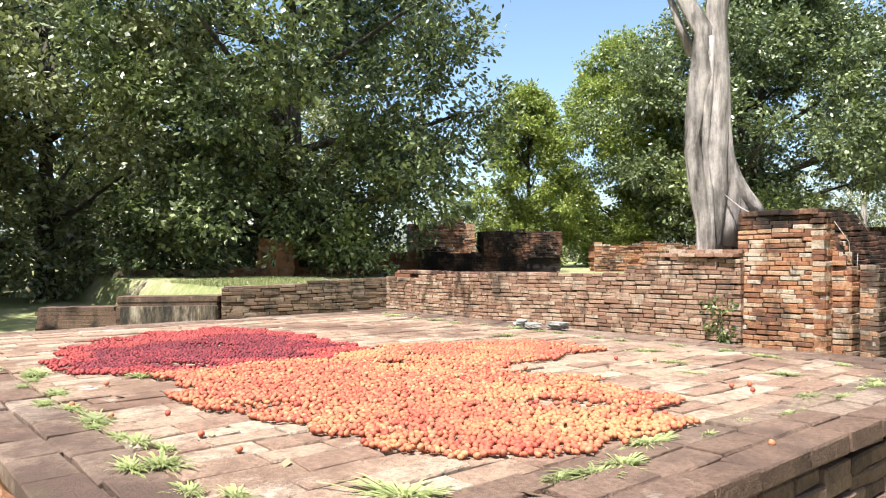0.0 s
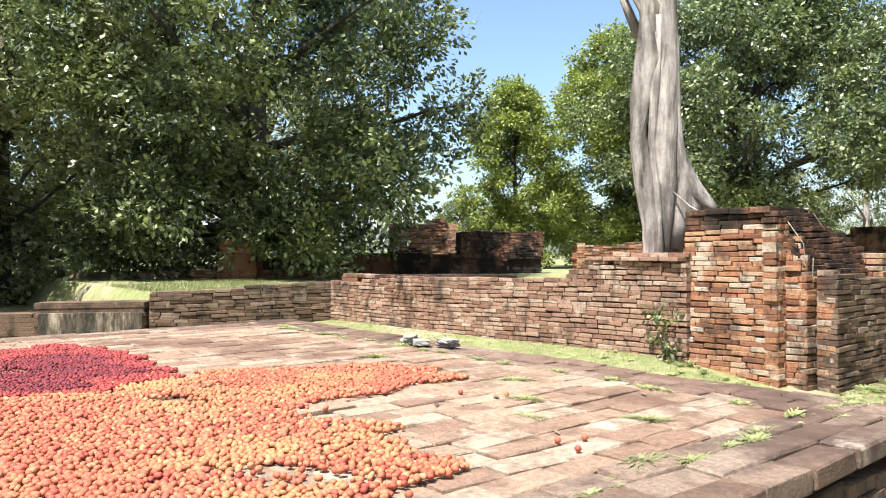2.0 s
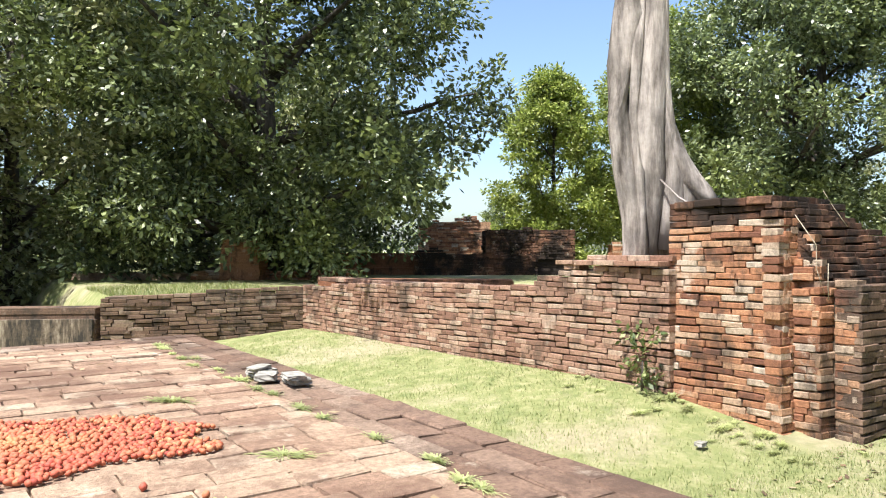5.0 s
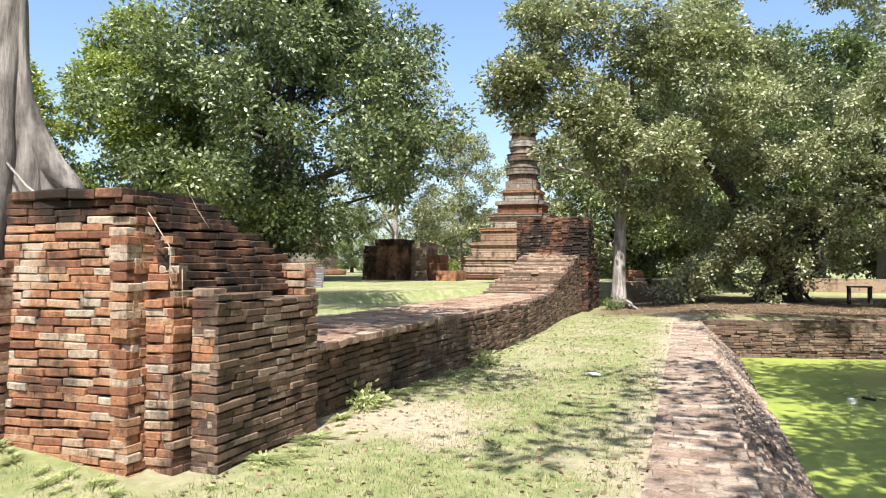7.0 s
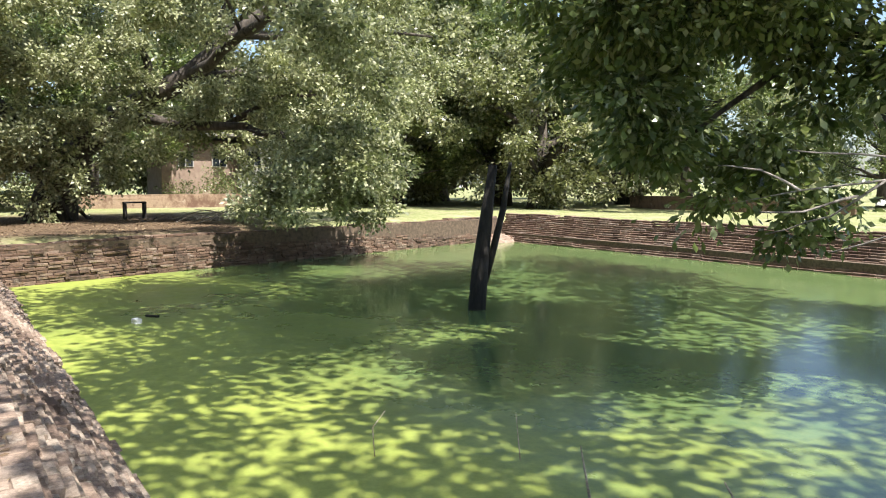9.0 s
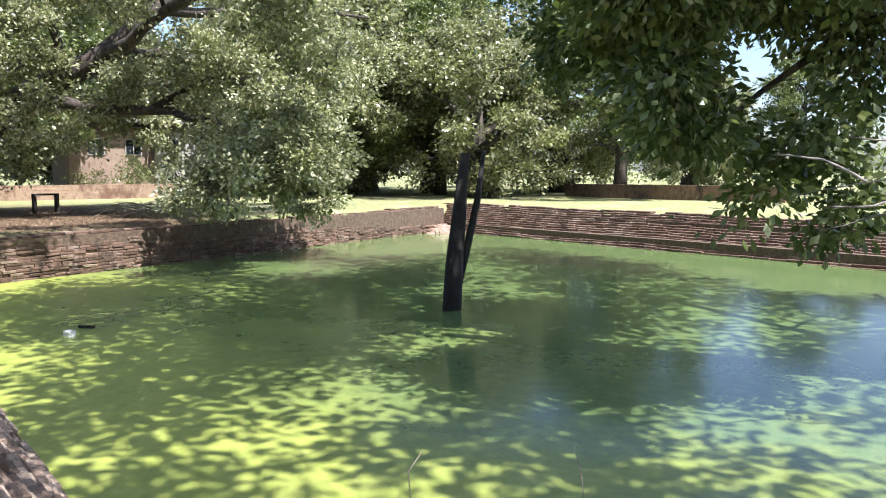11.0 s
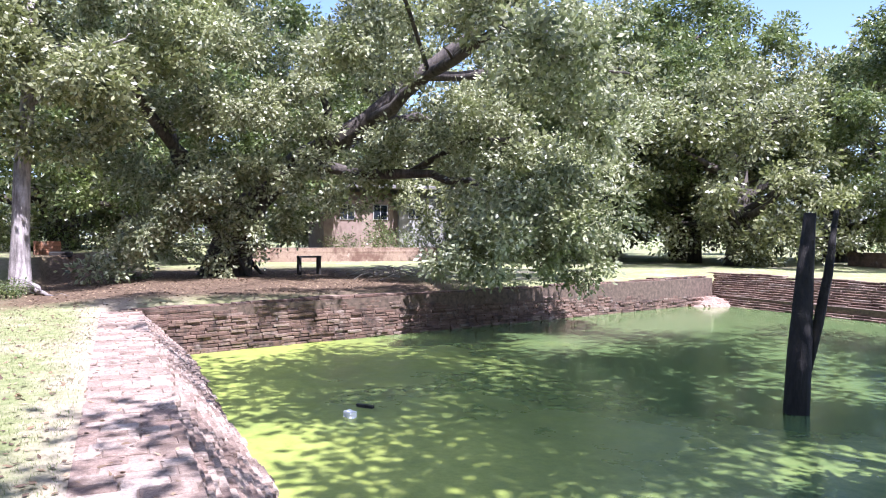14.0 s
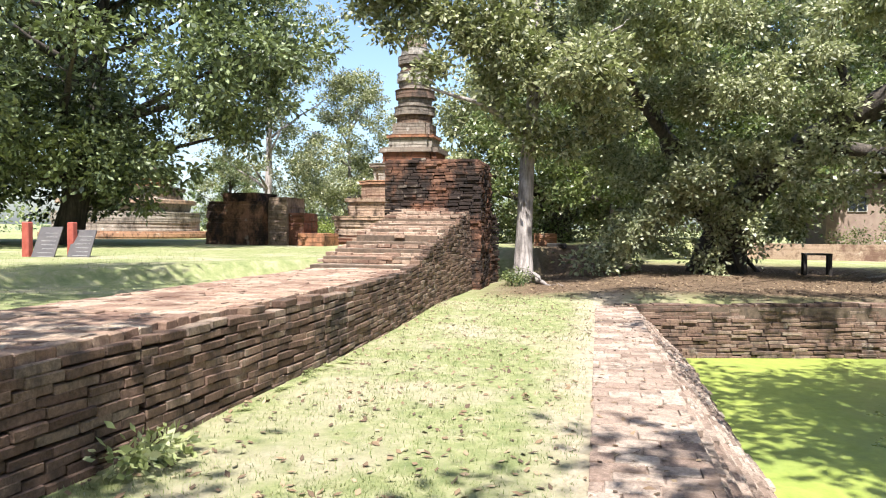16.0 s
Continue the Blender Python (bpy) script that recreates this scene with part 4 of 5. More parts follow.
overhang = tree("overhanging_tree", "broad tree leaning over the pond with low leafy boughs", (7.2, -11.5, 0.0),
     ([(0, 0, -0.3), (0.4, 0.4, 1.6), (1.4, 1.4, 3.6), (3.0, 2.6, 5.6), (5.0, 4.0, 9.0)], [0.6, 0.45, 0.4, 0.3, 0.12]),
     [([(1.4, 1.4, 3.6), (3.0, 2.6, 3.6), (4.8, 3.9, 3.0), (5.8, 4.9, 1.9)], [0.12, 0.09, 0.05, 0.02]), ([(2.2, 2.0, 4.6), (5.0, 3.2, 4.4), (7.6, 4.4, 3.6)], [0.12, 0.08, 0.03]),
      ([(3.0, 2.6, 5.6), (2.0, 5.6, 8.0), (2.0, 8.5, 9.6)], [0.14, 0.1, 0.04]), ([(3.0, 2.6, 5.6), (8.0, 4, 8.4), (13, 5, 10)], [0.14, 0.1, 0.04]), ([(1.4, 1.4, 3.6), (4.4, -0.5, 6.6), (8.4, -2.4, 9)], [0.14, 0.1, 0.04])],
     low_boughs, 40000, 0.13, LEAF_MID, BARK, 46, 0.15, droop=0.7)
for pts in ([(2.6, 3.4, 1.9), (3.6, 4.7, 1.5), (4.2, 5.1, 1.4), (4.8, 5.4, 1.25)], [(3.6, 4.7, 1.5), (4.0, 4.9, 1.15), (4.6, 5.0, 0.95)], [(4.2, 5.1, 1.4), (4.5, 5.3, 1.6), (4.9, 5.4, 1.65)], [(3.2, 4.2, 1.65), (3.9, 4.6, 1.75), (4.4, 5.0, 1.8)], [(3.8, 4.8, 1.35), (4.1, 5.2, 1.2), (4.3, 5.6, 1.2)], [(2.4, 3.2, 1.4), (3.3, 4.4, 1.1), (4.0, 4.9, 0.8)]):
    bm = bmesh.new()
    tube(bm, *crook(pts, [0.016, 0.011, 0.008, 0.003][:len(pts)], RNG), 5)
    part("limb", bm, BARK_PALE, overhang, "bare pale dead branch")
# unseen high crown, its clumps and gaps set to dapple pond and ledge
high = []
for k in range(145):
    x, y = RNG.uniform(-4.5, 13.5), RNG.uniform(-5.0, 9.6)
    if math.sin(x * 0.9 + 1.0) * math.cos(y * 0.8) > 0.68 or math.hypot(x - 3.4, y - 7.8) < 1.3 or math.hypot(x, y - 4.2) < 1.4:
        continue
    high.append(((x, y, 9.5 + RNG.uniform(-0.8, 1.6)), (1.35, 1.35, 0.5)))
# more unseen clumps, added to darken the mid-pond water and the ledge
high += [((5.2 + 1.2 * (k % 3), 3.0 + 1.3 * (k // 3), 10.2), (1.2, 1.2, 0.4)) for k in range(9)]
high += [((5.4 + 1.1 * (k % 4), 5.4 + 1.2 * (k // 4), 10.4), (1.0, 1.0, 0.4)) for k in range(12)]
high += [((x, y, 9.6), (0.7, 0.45, 0.3)) for x, y in ((-2.2, 10.6), (-0.8, 10.2), (0.5, 10.4), (1.8, 10.1), (3.0, 10.5), (4.2, 10.2), (5.6, 10.4), (2.0, 11.6), (3.2, 11.3), (1.2, 11.0), (4.4, 11.7), (0.2, 12.2), (5.6, 11.2))]
v, f = leaves(RNG, high, 72000, 0.24, 0.3, 24)
raw("crown", v, f, LEAF_MID, overhang)

# belt of trees far round
far_a = grown("lawn_tree", "shady tree on the lawn beyond the pond", (44.5, -29.0, 0.1), 15, 14, 52000, 0.27, LEAF_MID, BARK, 51, low=0.2, radius=0.4, group="lawn trees", clumps=60)
far_b = grown("lawn_tree", "shady tree on the lawn beyond the pond", (39.5, -36.0, 0.1), 11, 13, 44000, 0.27, LEAF_PALE, BARK, 52, low=0.1, radius=0.7, group="lawn trees", clumps=60)
# (-7, 15) and (-4, 22) are out of view, added to shade the west lawn
spots = [(49, -22.5, 0.9), (55, -7, 1.3), (62, -25, 1.0), (52, -42, 0.8), (40, -52, 0.85), (28, -44, 0.7), (18, -50, 0.85), (60, -2, 1.4), (64, -18, 1.5), (50, -27, 1.25), (52, 3, 1.05), (66, 10, 0.55), (70, 20, 0.6), (62, 34, 0.5), (46, 36, 0.42), (38, 42, 0.45), (20, 38, 1.0), (10, 40, 1.2), (0, 36, 1.1), (-10, 30, 1.2), (-16, 20, 1.1), (60, 26, 0.5), (70, -15, 1.3), (47, 0.0, 1.1), (4, -40, 0.8), (-20, 5, 1.2), (-14, -18, 1.2), (14, 33, 0.9), (46, -22, 1.1), (41, -27, 0.95), (53, -30, 1.25), (33, -33, 1.0), (-7, 15, 1.1), (43, -20.5, 0.7), (37.5, -26.5, 0.85), (50, -20.5, 0.75), (-4, 22, 0.9)]
for k, (x, y, s) in enumerate(spots):
    src = far_a if k % 2 else far_b
    s *= 0.78 if k % 2 else 1.0
    ob = copy_thing(src, pose(x, y, 0.0, 0, 0, 47 * k))
    ob.scale = (s, s, s)

# woods all round, far off
ang = np.concatenate([RNG.uniform(0, 2 * math.pi, 1500)])
dist = RNG.uniform(58, 95, 1500)
wood_blobs = [((20 + math.sin(a) * d, math.cos(a) * d, RNG.uniform(0.2, 4.2)), (1.8, 1.8, 1.3)) for a, d in zip(ang, dist)]
v, f = leaves(RNG, wood_blobs, 60000, 0.5, 0.5, 10)
tagged(raw("far_woods", v, f, LEAF_MID), "dense green woods closing the far distance", "woods", kind="stuff")

# ---- wooden post in the pond ----
CHAR, n, l, b = material("charred_wood")
l.new(ramp(n, l, noise_at(n, l, 14, 6, 0.7, (1, 1, 0.2)), [(0.3, (0.008, 0.007, 0.006)), (0.75, (0.05, 0.042, 0.035))]), b.inputs["Base Color"])
b.inputs["Roughness"].default_value = 0.85
bump(n, l, noise_at(n, l, 20, 6, 0.7, (1, 1, 0.15)), b, 1.0, 0.03)
post = empty("wooden_post", "charred black split wooden post leaning in the pond", "post", at=(18.47, -7.78, WATER))
for pts, radii in [([(0, 0, -0.7), (0.13, -0.25, 0.8), (0.28, -0.52, 1.8), (0.40, -0.76, 2.74)], [0.18, 0.155, 0.12, 0.085]), ([(0.08, -0.34, 0.5), (0.08, -0.55, 1.2), (0.12, -0.8, 1.9), (0.18, -1.02, 2.8)], [0.05, 0.07, 0.06, 0.03])]:
    bm = bmesh.new()
    tube(bm, pts, radii, 9, RNG, 0.09)
    part("stake", bm, CHAR, post)
# ---- grass ----


def blades(rng, pos, height, width):
    """Grass blades as bent slips of two faces each."""
    m = len(pos)
    a = rng.uniform(0, 2 * math.pi, m)
    h = height * rng.uniform(0.5, 1.4, m)
    side = np.stack([np.cos(a), np.sin(a), 0 * a], 1) * (width / 2)
    bend = np.stack([-np.sin(a), np.cos(a), 0 * a], 1) * (h * rng.uniform(0.1, 0.9, m))[:, None]
    up = np.stack([0 * a, 0 * a, h], 1)
    v = np.stack([pos - side, pos + side, pos + up * 0.9 + bend + side * 0.2, pos + up * 0.9 + bend - side * 0.2], 1).reshape(-1, 3)
    return v, np.arange(len(v)).reshape(-1, 4)


def patchy(rng, n, x0, x1, y0, y1, keep=0.5, scale=1.2):
    p = np.stack([rng.uniform(x0, x1, n), rng.uniform(y0, y1, n)], 1)
    s = (np.sin(p[:, 0] * 2.1 * scale + np.sin(p[:, 1] * 1.7 * scale)) + np.sin(p[:, 1] * 2.9 * scale + 1.3 * np.sin(p[:, 0] * 1.3 * scale)) + np.sin((p[:, 0] + p[:, 1]) * 5.1 * scale)) / 3
    p = p[rng.uniform(-0.9, 0.9, n) < s + (keep - 0.5) * 2]
    return np.column_stack([p, ground_height(p[:, 0], p[:, 1]) - 0.004])


pos = np.concatenate([
    patchy(RNG, 46000, 6.6, 9.95, 2.0, 12.6, 0.75),
    patchy(RNG, 60000, 7.0, 17.0, 0.9, 3.8, 0.6),
    patchy(RNG, 26000, 17.0, 27.5, 0.9, 3.9, 0.65),
    patchy(RNG, 9000, 3.0, 7.0, 0.9, 1.5, 0.5),
    patchy(RNG, 26000, 13.0, 34.0, 5.4, 14.0, 0.75),
])
bare = np.hypot(pos[:, 0] - 12.6, (pos[:, 1] - 3.3) * 1.3)
pos = pos[RNG.uniform(0.2, 1.3, len(pos)) < bare]
v, f = blades(RNG, pos, 0.028, 0.007)
tagged(raw("lawn_grass", v, f, GRASS), "short sunlit lawn grass with dry blades", "grass", kind="stuff")
p = np.stack([RNG.uniform(6.9, 10.3, 9000), RNG.uniform(13.0, 18.0, 9000)], 1)
p = p[p[:, 1] - skew_wall(p[:, 0]) > 0.35]
v, f = blades(RNG, np.column_stack([p, ground_height(p[:, 0], p[:, 1])]), 0.09, 0.012)
tagged(raw("terrace_grass", v, f, GRASS), "lush green grass on the brick terrace", "grass", kind="stuff")

WEED = leaf_material("weed_leaf", [(0, (0.26, 0.3, 0.1)), (0.5, (0.4, 0.44, 0.18)), (1, (0.58, 0.58, 0.34))], 0.5, 0.3)
TUFTS = []
for k in range(5):
    m = 120 + 20 * k
    tip = np.column_stack([RNG.normal(0, 0.032 + 0.005 * k, (m, 2)) * np.array([1.6, 0.8]), RNG.uniform(0.004, 0.03, m)])
    side = np.column_stack([-tip[:, 1], tip[:, 0], 0 * tip[:, 0]])
    side *= 0.0038 / (np.linalg.norm(side, axis=1)[:, None] + 1e-6)
    mid = tip * 0.8 + np.array([0, 0, 0.008])
    v = np.concatenate([np.zeros((1, 3)), mid + side, tip, mid - side])
    q = np.arange(m)
    f = np.stack([0 * q, 1 + q, 1 + m + q, 1 + 2 * m + q], 1)
    me = raw("weed_tuft", v, f, WEED)
    TUFTS.append(me.data)
    bpy.data.objects.remove(me)


def weed(x, y, z, k, s=1.0, turn=0.0):
    ob = new("weed_tuft", TUFTS[k % 5])
    ob.matrix_basis = Matrix.LocRotScale((x, y, z), Euler((0, 0, turn)), (s, s, s))
    return tagged(ob, "small green weed growing between worn bricks", "weed", "weeds in the brick joints")


for k in range(22):   # seam along the west side
    weed(1.64 + RNG.normal(0, 0.04), 2.4 + k * 0.17 + RNG.normal(0, 0.05), TOP - 0.01, k, RNG.uniform(0.5, 1.15), 1.57)
for k in range(26):   # seam along the south side
    x = 2.6 + k * 0.16
    if 3.6 < x < 4.3 and k % 2:
        continue
    weed(x, 2.02 + RNG.normal(0, 0.05), TOP - 0.01, k, RNG.uniform(0.4, 1.0), 0)
for k in range(24):   # seam along the east side
    weed(6.04 + RNG.normal(0, 0.04), 2.3 + k * 0.24 + RNG.normal(0, 0.1), TOP - 0.01, k, RNG.uniform(0.45, 1.0), 1.57)
for x, y, s in [(2.1, 2.2, 1.2), (2.75, 1.95, 0.9), (5.5, 5.1, 1.1), (5.2, 3.2, 1.0), (5.6, 3.7, 0.8), (2.2, 5.0, 1.2), (4.9, 2.9, 0.7), (5.3, 2.5, 0.9), (1.9, 2.05, 1.1)]:
    weed(x, y, TOP - 0.01, int(x * 7), s * 1.05, x)
for x, y in [(10.0, 5.2), (10.9, 3.6), (11.6, 3.55), (13.5, 3.75), (14.6, 3.7), (16.9, 3.6), (13.9, 3.75), (19.5, 3.6), (12.4, 3.7), (15.6, 3.65)]:
    weed(x, y, float(ground_height(np.array(x), np.array(y))), int(x * 5), 1.6, x)

for k in range(90):   # low weeds along the foot of platform, pier and walls
    if k < 30:
        x, y = 6.62 + abs(RNG.normal(0, 0.12)), RNG.uniform(1.8, 8.4)
    elif k < 60:
        x, y = 10.0 - abs(RNG.normal(0, 0.22)), RNG.uniform(3.6, 6.4)
    elif k < 76:
        x, y = RNG.uniform(10.2, 12.2), 3.62 - abs(RNG.normal(0, 0.14))
    else:
        x, y = RNG.uniform(12.4, 22), 3.5 - abs(RNG.normal(0, 0.06))
    weed(x, y, float(ground_height(np.array(x), np.array(y))), k, RNG.uniform(0.45, 1.0), x)

# creeper at the joint of wall and pier, bush on the pier's far side
for name, label, at, blobs, count, mat in [
    ("creeper", "leafy green creeper climbing the brick wall", (9.95, 5.5, 0.25), [((0, 0, 0.25), (0.08, 0.14, 0.28)), ((0.0, 0.12, 0.55), (0.06, 0.12, 0.16)), ((-0.06, 0.0, 0.05), (0.12, 0.14, 0.06))], 230, LEAF_MID),
    ("bush", "bright yellow-green shrub behind the pier", (12.4, 6.1, 0.6), [((0, 0, 1.5), (0.4, 0.4, 0.45)), ((0.2, -0.3, 1.0), (0.5, 0.5, 0.5))], 900, LEAF_LIME),
    ("bush", "leafy green bush beside the stupa steps", (43.5, 12.5, 0.2), [((0, 0, 0.8), (1.2, 1.2, 0.8)), ((-1, 1.2, 0.7), (1.0, 1.0, 0.7))], 2600, LEAF_LIME),
    ("bush", "wild shrubs in front of the house", (53.5, -15.5, 0.1), [((0, 0, 0.9), (1.0, 1.8, 0.8)), ((0, 3.4, 0.8), (1.0, 1.6, 0.8)), ((0, -3, 1.4), (1.2, 1.6, 1.3)), ((0, 1.6, 1.5), (0.8, 1.0, 1.0)), ((-0.5, -1.4, 1.0), (0.8, 1.2, 1.0))], 6500, LEAF_MID),
    ("bush", "rank green undergrowth beyond the fig", (47.0, 4.6, 0.1), [((0, 0, 1.1), (1.4, 1.8, 1.1)), ((0.5, -2.6, 1.3), (1.4, 1.8, 1.3)), ((0, 2.4, 0.9), (1.2, 1.4, 0.9))], 5200, LEAF_MID),
    ("bush", "rank green undergrowth beyond the fig", (48.0, -1.2, 0.1), [((0, 0, 1.2), (1.4, 1.8, 1.2)), ((0.5, -2.2, 0.9), (1.2, 1.4, 0.9)), ((0, 2.2, 1.0), (1.2, 1.4, 1.0))], 5200, LEAF_PALE),
    ("bush", "low leafy bush at the tower's foot", (31.0, 2.9, 0.05), [((0, 0, 0.2), (0.4, 0.3, 0.2)), ((0.7, -0.1, 0.2), (0.4, 0.3, 0.2))], 700, LEAF_MID),
    ("bush", "leafy weeds at the foot of the dark brick wall", (16.7, 3.42, 0.0), [((0, 0, 0.07), (0.28, 0.1, 0.07)), ((0.3, 0.02, 0.05), (0.2, 0.08, 0.05))], 320, WEED),
    ("bush", "weedy shrub at the wall's foot", (13.0, 3.72, 0.0), [((0, 0, 0.08), (0.25, 0.1, 0.09))], 260, WEED),
]:
    ob = empty(name, label, "bush", at=at)
    v, f = leaves(RNG, blobs, count, 0.075 if count < 1000 else 0.13, 0.07 if count < 1000 else 0.2, 14)
    raw("foliage", v, f, mat, ob)
    bm = bmesh.new()
    c = blobs[0][0]
    tube(bm, [(0, 0, -0.05), (c[0] * .4, c[1] * .4, c[2] * .5), c], [0.02, 0.014, 0.005], 5)
    part("twig", bm, BARK, ob)

# ---- fruit drying on the platform ----


def inside(px, py, poly):
    hit = np.zeros(len(px), bool)
    for (x0, y0), (x1, y1) in zip(poly, poly[1:] + poly[:1]):
        cross = ((y0 > py) != (y1 > py)) & (px < (x1 - x0) * (py - y0) / (y1 - y0 + 1e-12) + x0)
        hit ^= cross
    return hit


def fruit_material(name, stops, patch, ripe=None):
    m, n, l, b = material(name)
    tone = ramp(n, l, piece_random(n, l), stops)
    tone = mix(n, l, ramp(n, l, noise_at(n, l, 1.5, 4), [(0.48, grey(0)), (0.62, grey(0.6))]), tone, patch)
    if ripe:
        tone = mix(n, l, ramp(n, l, noise_at(n, l, 1.0, 4, 0.6, (1.3, 0.8, 1)), [(0.5, grey(0)), (0.62, grey(0.6))]), tone, ripe)
    l.new(tone, b.inputs["Base Color"])
    b.inputs["Roughness"].default_value = 0.68
    bump(n, l, noise_at(n, l, 90, 3), b, 0.4, 0.004)
    return m


FRUIT_DARK = fruit_material("dark_red_fruit", [(0, (0.08, 0.008, 0.014)), (0.5, (0.17, 0.016, 0.024)), (0.85, (0.23, 0.024, 0.03)), (1, (0.3, 0.045, 0.04))], (0.12, 0.012, 0.02))
FRUIT_RED = fruit_material("scarlet_fruit", [(0, (0.18, 0.018, 0.022)), (0.5, (0.27, 0.032, 0.03)), (1, (0.38, 0.07, 0.055))], (0.34, 0.05, 0.036))
FRUIT = fruit_material("orange_fruit", [(0, (0.3, 0.05, 0.035)), (0.3, (0.4, 0.095, 0.05)), (0.65, (0.46, 0.145, 0.07)), (0.9, (0.48, 0.185, 0.085)), (1, (0.54, 0.26, 0.13))], (0.55, 0.25, 0.1), (0.4, 0.075, 0.045))


def fruit_shape(rng):
    """A wrinkled oval: rings of six round its length."""
    v, f = [(0, 0, -0.5)], []
    for z, r in ((-0.34, 0.34), (0.0, 0.5), (0.34, 0.36)):
        for k in range(6):
            a = 2 * math.pi * k / 6 + z
            q = r * rng.uniform(0.86, 1.1)
            v.append((q * math.cos(a), q * math.sin(a), z * rng.uniform(0.9, 1.1)))
    v.append((0, 0, 0.5))
    for k in range(6):
        j = (k + 1) % 6
        f += [(0, 1 + j, 1 + k), (1 + k, 1 + j, 7 + k), (1 + j, 7 + j, 7 + k), (7 + k, 7 + j, 13 + k), (7 + j, 13 + j, 13 + k), (13 + k, 13 + j, 19)]
    return np.array(v, float), np.array(f)


def pile(name, label, poly, size, mat, seed, avoid=None):
    rng = np.random.default_rng(seed)
    xs, ys = zip(*poly)
    step = size * 0.86
    gx, gy = np.meshgrid(np.arange(min(xs), max(xs), step), np.arange(min(ys), max(ys), step), indexing="ij")
    px, py = (gx + rng.normal(0, step * 0.3, gx.shape)).ravel(), (gy + rng.normal(0, step * 0.3, gx.shape)).ravel()
    wob = 0.07 * np.sin(px * 9 + py * 5) + 0.05 * np.sin(py * 17)
    ok = inside(px + wob, py - wob, poly)
    if avoid:
        ok &= ~inside(px + wob, py - wob, avoid)
    bald = np.sin(px * 3.1 + 1.2 * np.sin(py * 2.3)) * np.sin(py * 3.7 + 0.8) + 0.35 * np.sin(px * 11 + py * 7)
    ok &= rng.uniform(0, 1, len(px)) > np.clip((bald - 0.72) * 2.2, 0, 0.8)
    px, py = px[ok], py[ok]
    shapes = [fruit_shape(rng) for _ in range(8)]
    vs, fs, base = [], [], 0
    for x, y in zip(px, py):
        v, f = shapes[int(rng.integers(8))]
        s = size * rng.uniform(0.8, 1.12)
        e = np.array(Euler((1.57 + rng.normal(0, 0.4), rng.uniform(0, 3), rng.uniform(0, 6.3))).to_matrix())
        w = (v * np.array([s * 0.9, s * 0.9, s * 1.1])) @ e.T + np.array([x, y, TOP + s * 0.42 + rng.uniform(0, 0.012)])
        vs.append(w)
        fs.append(f + base)
        base += len(v)
    ob = raw(name, np.concatenate(vs), np.concatenate(fs), mat, smooth=True)
    return tagged(ob, label, "fruit", kind="stuff")


RED = [(1.85, 5.35), (1.95, 6.2), (2.35, 6.85), (3.1, 7.35), (3.8, 7.45), (4.05, 6.8), (4.0, 6.2), (4.08, 5.4), (3.5, 4.85), (2.9, 4.95), (2.4, 4.9)]
ORANGE = [(2.38, 4.95), (2.1, 4.25), (2.2, 3.4), (2.3, 2.8), (2.5, 2.35), (2.9, 2.18), (3.3, 2.12), (3.7, 2.2), (3.95, 2.45), (4.1, 2.8), (4.3, 3.05), (4.1, 3.4), (3.85, 3.62), (4.2, 3.75), (4.9, 3.9), (5.3, 3.98), (5.52, 4.3), (5.3, 4.68), (4.6, 5.0), (4.1, 5.2), (3.9, 5.05), (3.5, 4.85), (2.9, 4.95)]
CORE = [(2.95 + (x - 2.95) * 0.86 - 0.03, 5.75 + (y - 5.9) * 0.62) for x, y in RED]
pile("dried_fruit", "dark purple-red fruit spread out to dry on brick paving", CORE, 0.026, FRUIT_DARK, 21)
pile("red_fruit", "scarlet fruit drying in a fringe round darker fruit", RED, 0.027, FRUIT_RED, 23, CORE)
pile("orange_fruit", "orange fruit spread out to dry on brick paving", ORANGE, 0.031, FRUIT, 22)
bm = bmesh.new()
v, f = fruit_shape(RNG)
bv = [bm.verts.new(p * 0.032) for p in v]
for t in f:
    bm.faces.new([bv[i] for i in t]).smooth = True
loose = bpy.data.meshes.new("loose_fruit")
bm.to_mesh(loose)
bm.free()
loose.materials.append(FRUIT)
for k in range(30):
    a = RNG.uniform(0, 2 * math.pi)
    x, y = (3.4 + 1.75 * math.cos(a) + RNG.normal(0, 0.25), 3.6 + 1.75 * math.sin(a) + RNG.normal(0, 0.25)) if k < 28 else (RNG.uniform(4.3, 5.6), RNG.uniform(3.4, 5.2))
    ob = new("loose_fruit", loose)
    ob.matrix_basis = Matrix.LocRotScale((x, y, TOP + 0.017), Euler((1.4, 0, RNG.uniform(0, 6))), None)
    tagged(ob, "single orange fruit lying loose on the bricks", "fruit", "loose fruit on the platform")

# ---- stones on the platform ----
STONE, n, l, b = material("grey_stone")
l.new(ramp(n, l, noise_at(n, l, 18, 7, 0.7), [(0.3, (0.14, 0.13, 0.115)), (0.7, (0.42, 0.4, 0.36))]), b.inputs["Base Color"])
b.inputs["Roughness"].default_value = 0.9
bump(n, l, noise_at(n, l, 30, 6), b, 0.7, 0.01)


def slab(name, label, at, size, turn, mat, category, seed, tilt=0.0):
    rng = np.random.default_rng(seed)
    bm = bmesh.new()
    bmesh.ops.create_cube(bm, size=1.0)
    bmesh.ops.subdivide_edges(bm, edges=bm.edges, cuts=2, use_grid_fill=True)
    for vt in bm.verts:
        d = vt.co.copy()
        q = 1 - 0.22 * max(0, abs(d.x) + abs(d.y) - 0.55)
        vt.co = Vector((d.x * q * size[0], d.y * q * size[1], d.z * size[2])) + Vector(rng.normal(0, 0.06, 3) * np.array(size) * 0.6)
    ob = part(name, bm, mat)
